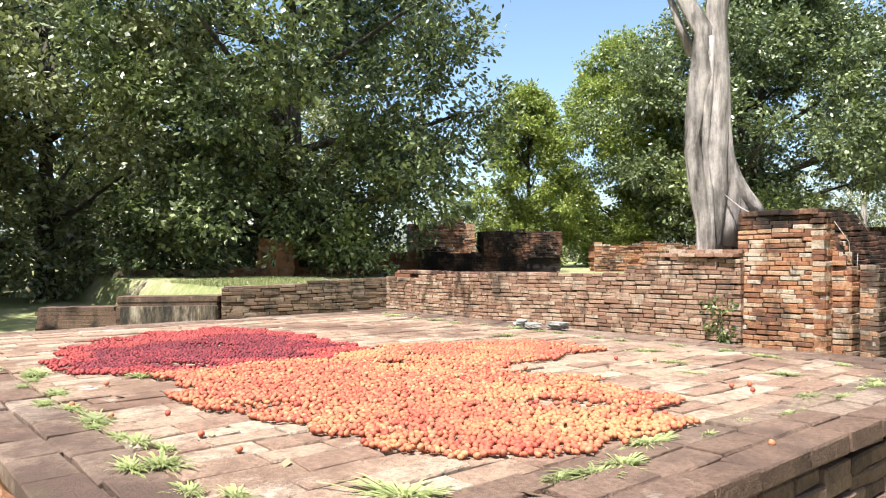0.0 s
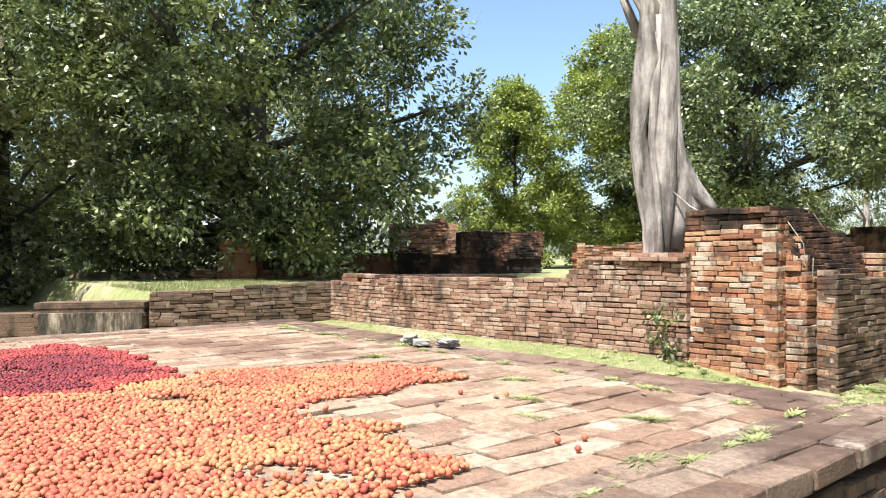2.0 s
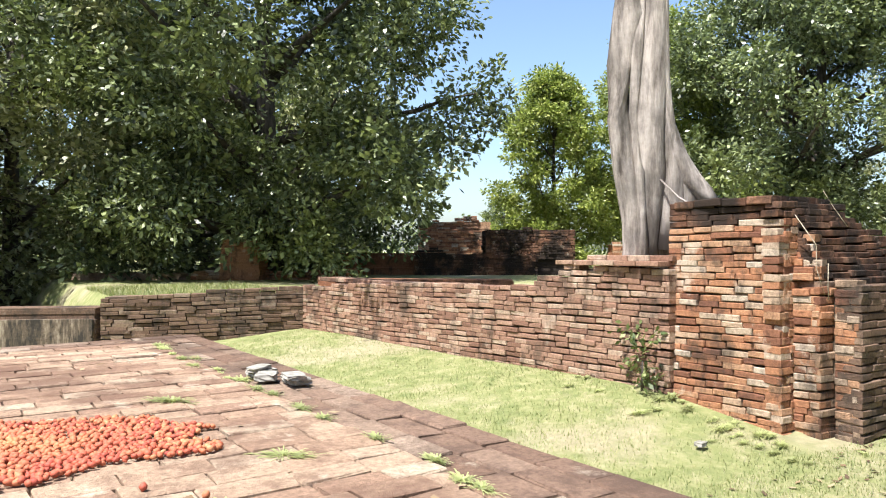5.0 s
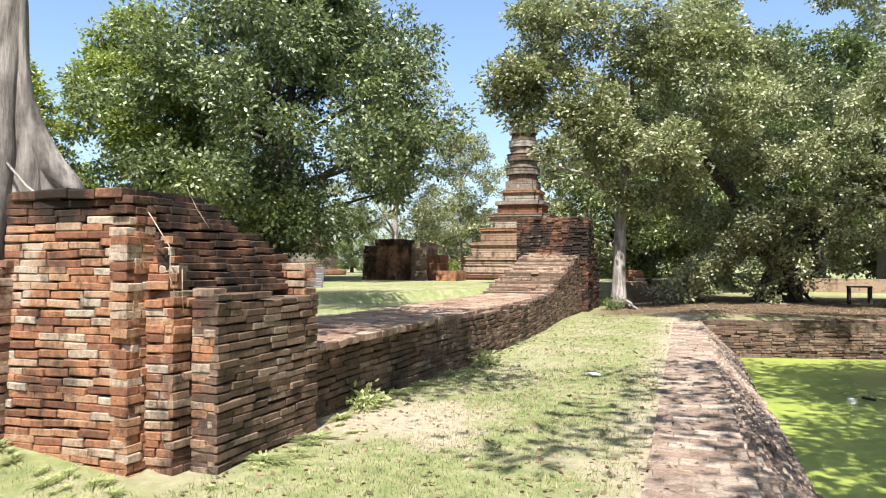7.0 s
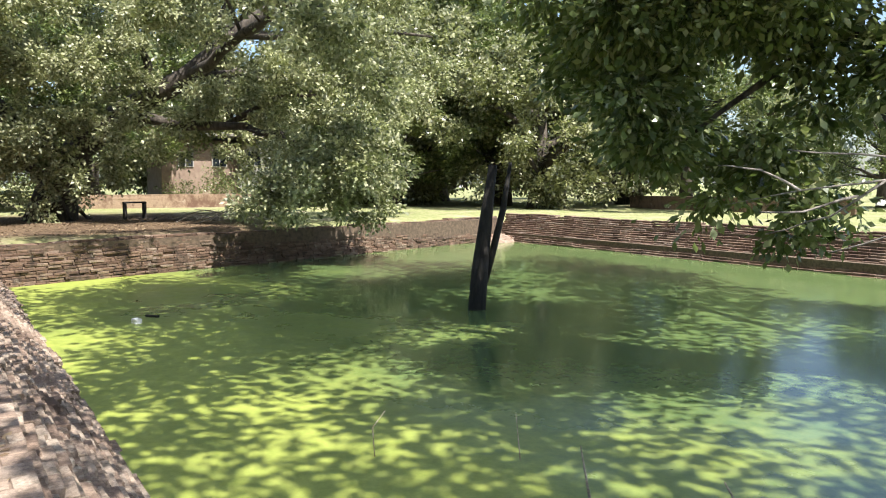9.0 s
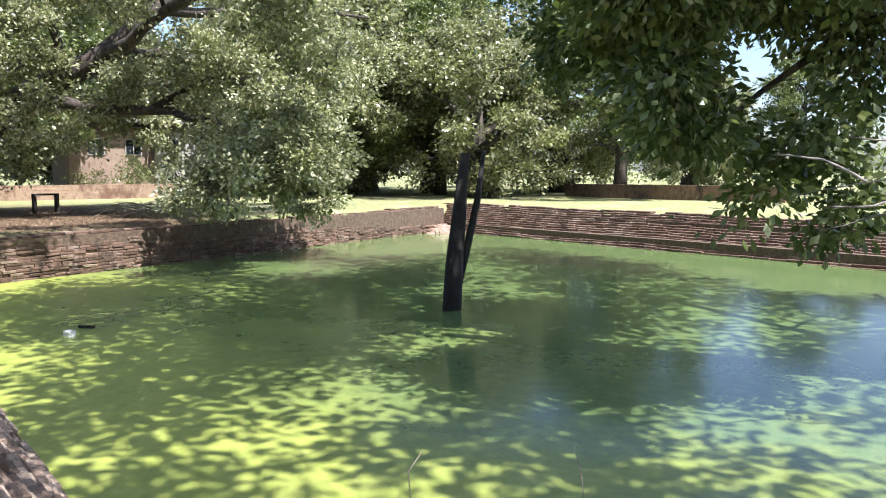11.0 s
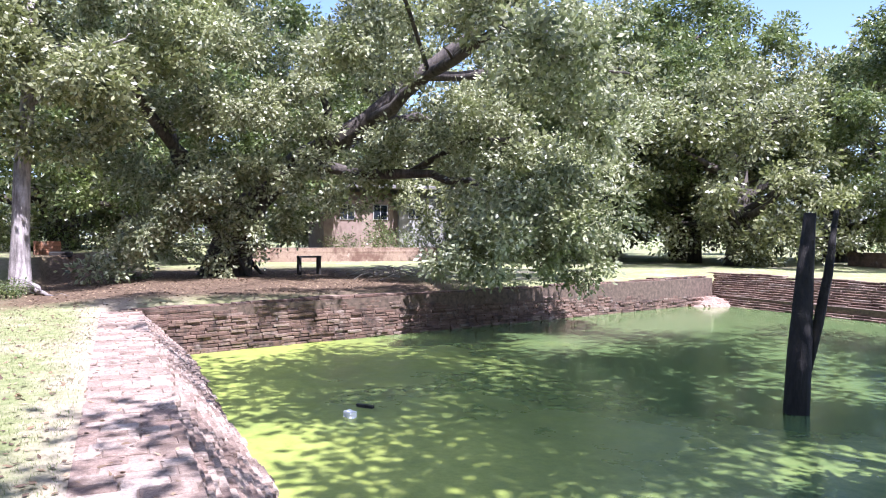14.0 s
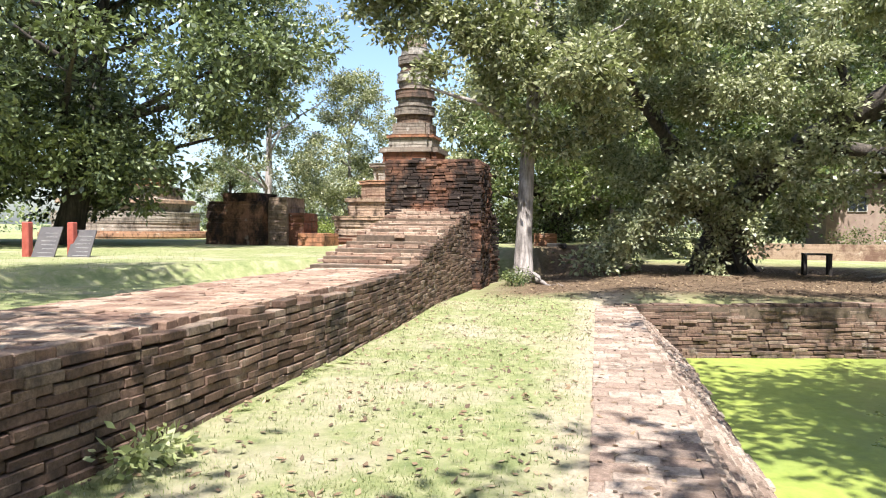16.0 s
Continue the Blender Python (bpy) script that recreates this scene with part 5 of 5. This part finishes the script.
    ob.matrix_basis = pose(*at, tilt, 0, turn)
    return tagged(ob, label, category)


for at, size, turn in [((6.22, 5.62, TOP + 0.03), (0.2, 0.13, 0.04), 20), ((6.18, 5.42, TOP + 0.035), (0.2, 0.14, 0.04), 60), ((6.2, 5.6, TOP + 0.06), (0.18, 0.11, 0.035), 40), ((6.3, 5.2, TOP + 0.03), (0.2, 0.13, 0.04), 95), ((6.26, 5.16, TOP + 0.065), (0.2, 0.12, 0.03), 80)]:
    slab("loose_stone", "flat grey broken stone lying on the brick edge", at, size, turn, STONE, "stone", int(at[1] * 50))
slab("loose_stone", "pale broken stone on the sunlit grass", (9.2, 4.3, 0.08), (0.09, 0.07, 0.03), 10, STONE, "stone", 4)
WHITE, n, l, b = material("white_foam")
b.inputs["Base Color"].default_value = (0.78, 0.78, 0.74, 1)
b.inputs["Roughness"].default_value = 0.6
slab("floating_litter", "white foam litter floating on the algae", (20.75, -2.25, WATER + 0.04), (0.18, 0.12, 0.08), 15, WHITE, "litter", 6)
slab("floating_wood", "dark scrap of wood floating on the algae", (21.2, -2.6, WATER + 0.02), (0.28, 0.06, 0.04), 40, CHAR, "wood", 7)
slab("paper_scrap", "small white scrap of paper on the grass", (16.1, 1.75, 0.03), (0.2, 0.12, 0.012), 30, WHITE, "litter", 8)

# dead twigs rising from the water's edge
DEAD, n, l, b = material("dead_twig")
l.new(ramp(n, l, noise_at(n, l, 25, 4), [(0.3, (0.2, 0.16, 0.11)), (0.7, (0.5, 0.43, 0.33))]), b.inputs["Base Color"])
b.inputs["Roughness"].default_value = 0.9
for pts, r in [([(10.6, -3.1, WATER - 0.1), (10.75, -2.95, WATER + 0.3), (11.1, -3.2, WATER + 0.55)], 0.012), ([(9.9, -3.6, WATER - 0.1), (10.1, -3.6, WATER + 0.35), (10.35, -3.8, WATER + 0.4)], 0.012),
               ([(12.2, -3.6, WATER - 0.1), (12.25, -3.6, WATER + 0.2), (12.4, -3.7, WATER + 0.35)], 0.006), ([(13.0, -2.6, WATER - 0.1), (13.05, -2.6, WATER + 0.25), (13.0, -2.7, WATER + 0.4)], 0.006)]:
    bm = bmesh.new()
    tube(bm, pts, [r, r * 0.9, r * 0.4], 6)
    tagged(part("dead_twig", bm, DEAD), "bare pale twig rising out of the pond", "twig", "twigs in the pond")

# ---- things beyond ----
RED_PAINT, n, l, b = material("red_paint")
l.new(ramp(n, l, noise_at(n, l, 12, 6), [(0.3, (0.3, 0.06, 0.04)), (0.7, (0.42, 0.11, 0.08))]), b.inputs["Base Color"])
b.inputs["Roughness"].default_value = 0.6
PANEL, n, l, b = material("dark_panel")
l.new(ramp(n, l, noise_at(n, l, 6, 5), [(0.3, (0.045, 0.04, 0.04)), (0.7, (0.08, 0.07, 0.065))]), b.inputs["Base Color"])
b.inputs["Roughness"].default_value = 0.75
CONCRETE, n, l, b = material("concrete")
l.new(ramp(n, l, noise_at(n, l, 8, 7), [(0.3, (0.36, 0.34, 0.31)), (0.7, (0.58, 0.55, 0.5))]), b.inputs["Base Color"])
b.inputs["Roughness"].default_value = 0.9
LETTER, n, l, b = material("pale_lettering")
b.inputs["Base Color"].default_value = (0.34, 0.33, 0.3, 1)

sign = empty("information_board", "sloping dark information boards between red posts on a concrete slab", "sign", at=(25.9, 11.5, 0.42))


def boxed(name, x0, x1, y0, y1, z0, z1, mat, parent, turn=None, label=""):
    bm = bmesh.new()
    vs = box(bm, x0, x1, y0, y1, z0, z1)
    if turn:
        bmesh.ops.transform(bm, verts=vs, matrix=turn)
    bmesh.ops.bevel(bm, geom=bm.edges[:], offset=min(x1 - x0, y1 - y0, z1 - z0) * 0.12, segments=1, affect="EDGES")
    return part(name, bm, mat, parent, label)


boxed("slab", -0.9, 0.8, -1.1, 1.1, -0.25, 0.16, CONCRETE, sign)
boxed("post", -0.25, -0.1, 0.62, 0.78, 0.1, 1.05, RED_PAINT, sign, label="red painted post")
boxed("post", 0.15, 0.3, -0.1, 0.05, 0.1, 1.05, RED_PAINT, sign, label="red painted post")
boxed("rail", -0.2, 0.2, -0.1, 0.7, 0.12, 0.25, RED_PAINT, sign)
for k, y in enumerate((0.32, -0.28)):
    m = Matrix.Translation((-0.1 + 0.25 * k, y, 0.55 - 0.06 * k)) @ Matrix.Rotation(math.radians(18), 4, "Z") @ Matrix.Rotation(math.radians(-52), 4, "Y")
    board = boxed("board", -0.5, 0.5, -0.22, 0.22, -0.02, 0.02, PANEL, sign, m)
    for j in range(8):
        boxed("text_line", -0.38 + j * 0.1, -0.372 + j * 0.1, -0.17, 0.06 + 0.06 * ((j * 7) % 3) / 2, 0.024, 0.028, LETTER, board, m)

STUCCO, n, l, b = material("pink_stucco")
l.new(ramp(n, l, noise_at(n, l, 3, 7), [(0.3, (0.26, 0.18, 0.14)), (0.7, (0.36, 0.27, 0.21))]), b.inputs["Base Color"])
b.inputs["Roughness"].default_value = 0.9
LIME, n, l, b = material("white_stucco")
l.new(ramp(n, l, noise_at(n, l, 3, 7), [(0.3, (0.36, 0.34, 0.31)), (0.7, (0.5, 0.48, 0.44))]), b.inputs["Base Color"])
GLASS, n, l, b = material("dark_glass")
b.inputs["Base Color"].default_value = (0.02, 0.025, 0.03, 1)
b.inputs["Roughness"].default_value = 0.08
ROOF, n, l, b = material("grey_roof")
l.new(ramp(n, l, noise_at(n, l, 4, 6), [(0.3, (0.18, 0.16, 0.15)), (0.7, (0.3, 0.28, 0.26))]), b.inputs["Base Color"])
house = empty("house", "pink and white single-storey house among the trees", "house", at=(56.5, -16.5, 0.0))
boxed("wall", 0, 5, 0.0, 5.0, 0, 4.3, STUCCO, house)
boxed("wall", -0.3, 5, -5.5, 0.0, 0, 4.5, LIME, house)
boxed("roof", -0.8, 5.6, -6, 5.6, 4.5, 4.75, ROOF, house)
for y, z in ((1.4, 3.0), (3.6, 3.0), (-0.9, 3.1), (-3.2, 3.1)):
    x = 0 if y > 0 else -0.3
    w = boxed("window", x - 0.06, x + 0.03, y - 0.5, y + 0.5, z - 0.5, z + 0.5, LIME, house)
    boxed("pane", x - 0.075, x - 0.062, y - 0.44, y - 0.03, z - 0.44, z + 0.44, GLASS, w)
    boxed("pane", x - 0.075, x - 0.062, y + 0.03, y + 0.44, z - 0.44, z + 0.44, GLASS, w)
far_wall = empty("wall_far", "low brick boundary wall beyond the fig tree", "wall", kind="structure")
slab_stack(far_wall, "wall", [(49.5, -5.0), (48.0, -15.5), (48.4, -15.6), (49.9, -5.0)], 0.0, 0.85, PAVING, 0.1, 130, 0, 0.004)
slab_stack(far_wall, "wall", [(36, -32), (24, -33), (24, -33.4), (36, -32.4)], 0.0, 0.75, DARK_BRICK, 0.1, 131, 0, 0.004)
slab_stack(far_wall, "wall", [(44.5, 9.0), (46, 5.5), (46.4, 5.7), (45, 9.2)], 0.0, 1.1, BRICK, 0.1, 132, 0, 0.004)
little = empty("small_brick_pier", "short weathered brick pier beyond the slim tree", "pier")
slab_stack(little, "shaft", [(40.9, 2.35), (41.8, 2.5), (41.7, 3.3), (40.8, 3.2)], -0.05, 1.25, BRICK, 0.08, 133, 0, 0.012)
stump = empty("tree_stump", "short dark stump with a nailed plank", "stump", at=(39.9, 2.4, 0))
bm = bmesh.new()
tube(bm, [(0, 0, -0.1), (0.02, 0, 0.4), (0, 0.02, 0.85)], [0.17, 0.13, 0.15], 9, RNG, 0.08)
part("trunk", bm, CHAR, stump)
boxed("plank", -0.3, 0.3, -0.45, 0.25, 0.72, 0.9, CHAR, stump)
bench = empty("wooden_bench", "dark rough wooden bench under the fig tree", "bench", at=(36.4, -5.5, 0.12))
boxed("seat", -0.14, 0.14, -0.42, 0.38, 0.6, 0.66, CHAR, bench)
for x, y in ((-0.1, -0.36), (0.1, -0.36), (-0.1, 0.32), (0.1, 0.32)):
    boxed("leg", x - 0.05, x + 0.05, y - 0.05, y + 0.05, -0.1, 0.61, CHAR, bench)
pole = empty("utility_pole", "pale concrete utility pole beyond the lawn", "pole", at=(40.9, -37.5, 0))
bm = bmesh.new()
tube(bm, [(0, 0, -0.2), (0, 0, 4), (0, 0, 9)], [0.17, 0.14, 0.11], 8)
part("shaft", bm, CONCRETE, pole)
boxed("crossarm", -0.6, 0.6, -0.06, 0.06, 8.2, 8.35, CONCRETE, pole)
brush = []
for k in range(60):
    a = RNG.uniform(0, 6.28)
    c = np.array([34.6 + RNG.normal(0, 0.9), -8.3 + RNG.normal(0, 1.0), 0.12 + abs(RNG.normal(0, 0.12))])
    brush.append((c - np.array([math.cos(a), math.sin(a), 0.1]) * 0.6, c + np.array([math.cos(a), math.sin(a), 0.25]) * 0.6))
bm = bmesh.new()
for p, q2 in brush:
    tube(bm, [tuple(p), tuple((p + q2) / 2 + np.array([0, 0, 0.05])), tuple(q2)], [0.02, 0.016, 0.006], 4)
tagged(part("brushwood", bm, DEAD), "heap of bare cut branches on the bank", "brushwood", kind="stuff")

# leaf litter under the trees
LITTER, n, l, b = material("leaf_litter")
geo = n.new("ShaderNodeNewGeometry")
l.new(ramp(n, l, geo.outputs["Random Per Island"], [(0, (0.08, 0.05, 0.03)), (0.6, (0.2, 0.13, 0.07)), (1, (0.36, 0.27, 0.16))]), b.inputs["Base Color"])
b.inputs["Roughness"].default_value = 0.9
spots2 = np.concatenate([np.stack([RNG.uniform(27.2, 40, 9000), RNG.uniform(-9, 3.2, 9000)], 1), np.stack([RNG.uniform(7, 27, 2600), RNG.uniform(0.2, 3.7, 2600)], 1), np.stack([RNG.uniform(1.4, 6.4, 60), RNG.uniform(1.8, 8.2, 60)], 1)])
m = len(spots2)
z = ground_height(spots2[:, 0], spots2[:, 1]) + 0.012
z[-60:] = TOP + 0.008
z[9000:-60] = np.where((spots2[9000:-60, 1] < 0.9), 0.02, z[9000:-60])
keep = (spots2[:, 0] > 27.4 + np.maximum(0, -0.5 - spots2[:, 1]) * 0.25) | (spots2[:, 1] > 0.2)
pos = np.column_stack([spots2, z])[keep]
m = len(pos)
a = RNG.uniform(0, 6.28, m)
d = np.stack([np.cos(a), np.sin(a), RNG.normal(0, 0.25, m)], 1) * RNG.uniform(0.02, 0.045, (m, 1))
e = np.stack([-np.sin(a), np.cos(a), RNG.normal(0, 0.25, m)], 1) * RNG.uniform(0.012, 0.022, (m, 1))
v = np.stack([pos - d, pos + e, pos + d, pos - e], 1).reshape(-1, 3)
tagged(raw("leaf_litter", v, np.arange(len(v)).reshape(-1, 4), LITTER), "dry brown fallen leaves scattered on the ground", "leaves", kind="stuff")

# ---- bricks ----
# platform: field laid north to south, border courses round it
brs = paving(1.62, 6.06, 2.12, 8.1, TOP, 0.34, 0.17, 0.07, "x", 1)
edge = paving(1.2, 6.57, 1.6, 2.12, TOP + 0.004, 0.37, 0.174, 0.09, "x", 2) + paving(1.2, 1.62, 2.12, 8.1, TOP, 0.36, 0.21, 0.08, "y", 3)
edge += paving(6.06, 6.57, 2.12, 8.1, TOP - 0.004, 0.36, 0.17, 0.08, "y", 4) + paving(1.2, 6.57, 8.1, 8.5, TOP, 0.4, 0.2, 0.08, "x", 5)
lay(platform, brs, PAVING, (3.6, 2.2, TOP), 220, "paving_brick", 1)
lay(platform, edge, BORDER, (3.6, 1.6, TOP), 120, "paving_brick", 15)
lay(platform, face_courses((1.26, 1.63), (6.5, 1.63), -0.05, level(TOP - 0.085), 0.16, 0.3, 0.078, 6, rough=0.02), DARK_BRICK, (3.8, 1.6, 0.6), 110, "brick", 2)
lay(platform, face_courses((6.52, 1.65), (6.52, 8.4), -0.05, level(TOP - 0.085), 0.16, 0.3, 0.078, 7) + face_courses((1.26, 8.4), (1.26, 1.65), -0.05, level(TOP - 0.085), 0.16, 0.3, 0.078, 8), BRICK, (6.5, 2, 0.5), 40, "brick", 3)

WEST_TOP = steps([(0, 0.98), (3.5, 1.12), (5.5, 1.19), (5.7, 1.22), (5.75, 1.27), (5.95, 1.27), (6.0, 1.33), (6.1, 1.40), (7.5, 1.40)])
brs = face_courses((9.62, 12.72), (10.04, 5.25), 0.0, WEST_TOP, 0.16, 0.235, 0.06, 21, rough=0.009)
brs += [((10.1 - 0.03, y, 1.43), (0.27, 0.24, 0.05), math.pi / 2) for y in np.arange(5.45, 6.6, 0.28)]
brs += [((10.2, y, 1.48), (0.27, 0.2, 0.055), math.pi / 2) for y in np.arange(5.4, 6.35, 0.28)]
brs += paving(9.75, 10.55, 6.7, 12.7, 1.1, 0.3, 0.15, 0.07, "y", 22, lambda x, y: x < 9.66 + (12.72 - y) * 0.0562 + 0.16 or (y > 9.5 and x > 10.3))
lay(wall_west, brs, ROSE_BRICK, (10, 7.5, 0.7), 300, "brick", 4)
lay(wall_north, face_courses((6.57, 13.87), (9.63, 12.7), 0.0, steps([(0, 0.80), (3.3, 0.98)]), 0.16, 0.3, COURSE, 23, rough=0.018), DARK_BRICK, (8, 13, 0.5), 150, "brick", 5)

# pier: west face, stepped corner, south face, worn top
brs = face_courses((10.08, 5.36), (10.12, 4.20), -0.02, level(2.0), 0.18, 0.24, 0.06, 24, lean=0.05, rough=0.008)
brs += face_courses((10.12, 4.19), (10.40, 4.17), -0.02, level(2.0), 0.16, 0.18, COURSE, 25, lean=0.02)
brs += face_courses((10.29, 4.20), (10.31, 3.98), -0.02, level(1.24), 0.16, 0.24, COURSE, 26)
brs += face_courses((10.30, 3.97), (10.52, 3.95), -0.02, level(1.26), 0.16, 0.24, COURSE, 27)
brs += face_courses((10.46, 3.94), (10.47, 3.74), -0.02, level(1.32), 0.16, 0.22, COURSE, 28)
dark = face_courses((10.46, 3.72), (11.92, 3.70), -0.02, level(1.27), 0.2, 0.26, 0.06, 29, rough=0.01)
dark += face_courses((10.36, 3.98), (12.0, 3.86), 1.27, steps([(0, 2.0), (0.7, 1.98), (0.95, 1.82), (1.2, 1.68), (1.64, 1.5)]), 0.34, 0.26, 0.06, 30, lean=0.42, rough=0.016)
brs += face_courses((10.28, 4.2), (10.34, 3.98), 1.27, steps([(0, 1.9), (0.22, 1.5)]), 0.24, 0.22, COURSE, 33, lean=0.3, rough=0.03)
brs += face_courses((11.92, 3.72), (11.98, 5.2), -0.02, level(1.5), 0.2, 0.26, COURSE, 31)
brs += paving(10.16, 11.1, 4.3, 5.3, 2.02, 0.26, 0.14, 0.07, "y", 32) + paving(11.1, 11.5, 4.3, 5.2, 1.8, 0.24, 0.14, 0.2, "y", 34) + paving(11.5, 12.05, 4.0, 5.2, 1.54, 0.26, 0.14, 0.16, "y", 35)
brown = [k for k in dark if k[0][2] < 1.27]
dark = [k for k in dark if k[0][2] >= 1.27] + [k for k in brs if k[0][2] > 1.80]
brs = [k for k in brs if k[0][2] <= 1.80]
lay(pier, brs, BRICK, (10.1, 4.6, 0.9), 210, "brick", 6)
lay(pier, brown, DARK_BRICK, (10.8, 3.8, 0.9), 160, "brick", 19)
lay(pier, dark, BLACK_BRICK, (10.8, 3.8, 1.6), 200, "brick", 16)
for pts in [[(10.25, 4.15, 1.85), (10.3, 4.0, 1.6), (10.27, 3.98, 1.4), (10.3, 3.93, 1.2)], [(10.6, 4.1, 2.06), (10.55, 3.98, 1.9), (10.6, 3.9, 1.75)], [(10.3, 3.9, 1.45), (10.33, 3.92, 1.25), (10.36, 3.93, 1.15)]]:
    bm = bmesh.new()
    tube(bm, pts, [0.004, 0.004, 0.0035, 0.002][:len(pts)], 5)
    part("root", bm, DEAD, pier, "thin pale dry root")

# low south wall, bowed in plan, rising into the broken stair at the tower
line = [(11.95, 3.92), (14.0, 3.82), (17.0, 3.62), (20.0, 3.55), (23.0, 3.62), (26.0, 3.72), (29.9, 3.68)]
brs = []
for k, (p, q2) in enumerate(zip(line, line[1:])):
    top = level(0.74) if q2[0] < 24 else (steps([(0, 0.74), (1.2, 0.8), (3.0, 1.12)]) if q2[0] < 27 else steps([(0, 1.12), (3.9, 1.86)]))
    brs += face_courses(p, q2, -0.03, top, 0.17, 0.3, COURSE, 50 + k, lean=0.05, rough=0.014)
tops = paving(12.0, 24.2, 3.74, 5.35, 0.76, 0.3, 0.15, 0.07, "y", 60)
lay(wall_south, brs, DARK_BRICK, (14.5, 3.7, 0.4), 300, "brick", 7)
lay(wall_south, tops, PAVING, (15, 4, 0.7), 260, "coping_brick", 8)
brs = []
for k in range(20):
    x = 24.15 + k * 0.29 + RNG.normal(0, 0.06)
    brs += face_courses((x, 5.6), (x + RNG.normal(0, 0.16), 3.8 + 0.015 * k), 0.74 + (k - 1) * 0.059, level(0.745 + k * 0.059), 0.34, 0.27, 0.075, 150 + k, rough=0.13)
    brs += paving(x + 0.18, x + 0.42, 3.85, 5.6, 0.745 + k * 0.059 + RNG.normal(0, 0.012), 0.3, 0.15, 0.06, "y", 190 + k)
lay(wall_south, brs, PAVING, (25, 4, 0.9), 200, "stair_brick", 9)

# black facing paints the court's shade onto its front walls
ragged = steps([(0, 1.6), (0.8, 1.7), (1.2, 1.45), (2.2, 1.5), (2.6, 1.3), (4.2, 1.45)])
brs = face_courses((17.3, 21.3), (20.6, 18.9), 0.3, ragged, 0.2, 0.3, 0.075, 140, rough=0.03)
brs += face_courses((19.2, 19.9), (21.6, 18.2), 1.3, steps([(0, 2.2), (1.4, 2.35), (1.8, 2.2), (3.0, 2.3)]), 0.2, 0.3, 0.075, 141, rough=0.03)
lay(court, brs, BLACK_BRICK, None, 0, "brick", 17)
brs = face_courses((20.5, 26.1), (23.0, 24.4), 0.3, steps([(0, 2.5), (0.6, 2.9), (1.2, 2.7), (1.8, 3.0), (2.3, 3.05), (2.5, 2.2), (3.1, 2.1)]), 0.2, 0.3, 0.075, 142, rough=0.03)
brs += face_courses((22.5, 17.4), (26.5, 14.5), 0.3, steps([(0, 1.9), (1.0, 1.7), (2.0, 1.9), (5.0, 1.7)]), 0.2, 0.3, 0.075, 143, rough=0.03)
brs += face_courses((10.2, 21.8), (13.9, 18.9), 0.5, steps([(0, 0.95), (1.0, 1.1), (2.2, 1.0), (5.0, 1.1)]), 0.2, 0.3, 0.075, 144, rough=0.03)
lay(court, brs, BRICK, None, 0, "brick", 18)

TOWER_TOP = steps([(0, 3.0), (0.8, 3.08), (1.6, 3.02), (2.2, 2.95)])
brs = face_courses((29.8, 5.85), (29.78, 3.5), 0.3, TOWER_TOP, 0.22, 0.3, 0.072, 111, rough=0.035)
brs += face_courses((29.8, 3.5), (31.6, 3.52), -0.02, steps([(0, 3.0), (1.2, 3.05), (1.5, 2.9), (1.8, 2.6)]), 0.22, 0.3, 0.072, 112, rough=0.035)
brs += face_courses((31.6, 3.6), (32.2, 3.4), -0.02, steps([(0, 2.2), (0.6, 1.6)]), 0.3, 0.3, 0.072, 113, rough=0.04)
brs += paving(29.85, 31.55, 3.6, 5.8, 3.05, 0.3, 0.15, 0.07, "y", 114)
lay(tower, brs, BLACK_BRICK, (29.8, 4, 1.8), 300, "brick", 10)

lay(bank_north, paving(5.5, 26.7, 0.12, 0.86, 0.02, 0.32, 0.18, 0.08, "y", 121), COPING, (12, 0.5, 0), 260, "coping_brick", 11)
lay(bank_north, face_courses((5.6, -0.84), (26.8, -0.84), -1.0, level(-0.03), 0.26, 0.3, 0.055, 122, lean=1.0, rough=0.03), COPING, (12, -0.4, -0.4), 260, "brick", 12)
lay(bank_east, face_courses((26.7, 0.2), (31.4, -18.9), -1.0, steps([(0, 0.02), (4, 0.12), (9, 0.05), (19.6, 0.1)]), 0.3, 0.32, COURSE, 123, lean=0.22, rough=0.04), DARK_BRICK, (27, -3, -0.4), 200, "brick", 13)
lay(bank_south, face_courses((33.0, -18.75), (9.5, -18.95), -1.0, level(0.16), 0.3, 0.5, 0.072, 124, lean=1.15, rough=0.012), BORDER, (25, -18.8, -0.4), 120, "brick", 14)

# crumbled corner where the two far banks meet
slump = empty("bank_corner", "collapsed pale earth and broken brick at the pond's corner", "bank", kind="structure")
rng = np.random.default_rng(77)
bm = bmesh.new()
bmesh.ops.create_grid(bm, x_segments=24, y_segments=24, size=1.0)
for vt in bm.verts:
    d = math.hypot(vt.co.x, vt.co.y)
    rise = 0.45 * max(0.0, 1 - d * d) * (1 + 0.25 * math.sin(vt.co.y * 7 + 1) + 0.2 * math.sin(vt.co.x * 9))
    vt.co = Vector((31.5 + 1.5 * vt.co.x, -18.5 + 1.6 * vt.co.y, -1.12 + rise + rng.normal(0, 0.04)))
part("earth", bm, EARTH, slump)
brs = []
for k in range(90):
    a, d = rng.uniform(0, 6.28), rng.uniform(0, 0.85)
    u, w = d * math.cos(a), d * math.sin(a)
    brs.append(((31.5 + 1.5 * u, -18.5 + 1.6 * w, -1.12 + 0.45 * (1 - d * d)), (rng.uniform(0.14, 0.32), 0.15, 0.09), a * 3))
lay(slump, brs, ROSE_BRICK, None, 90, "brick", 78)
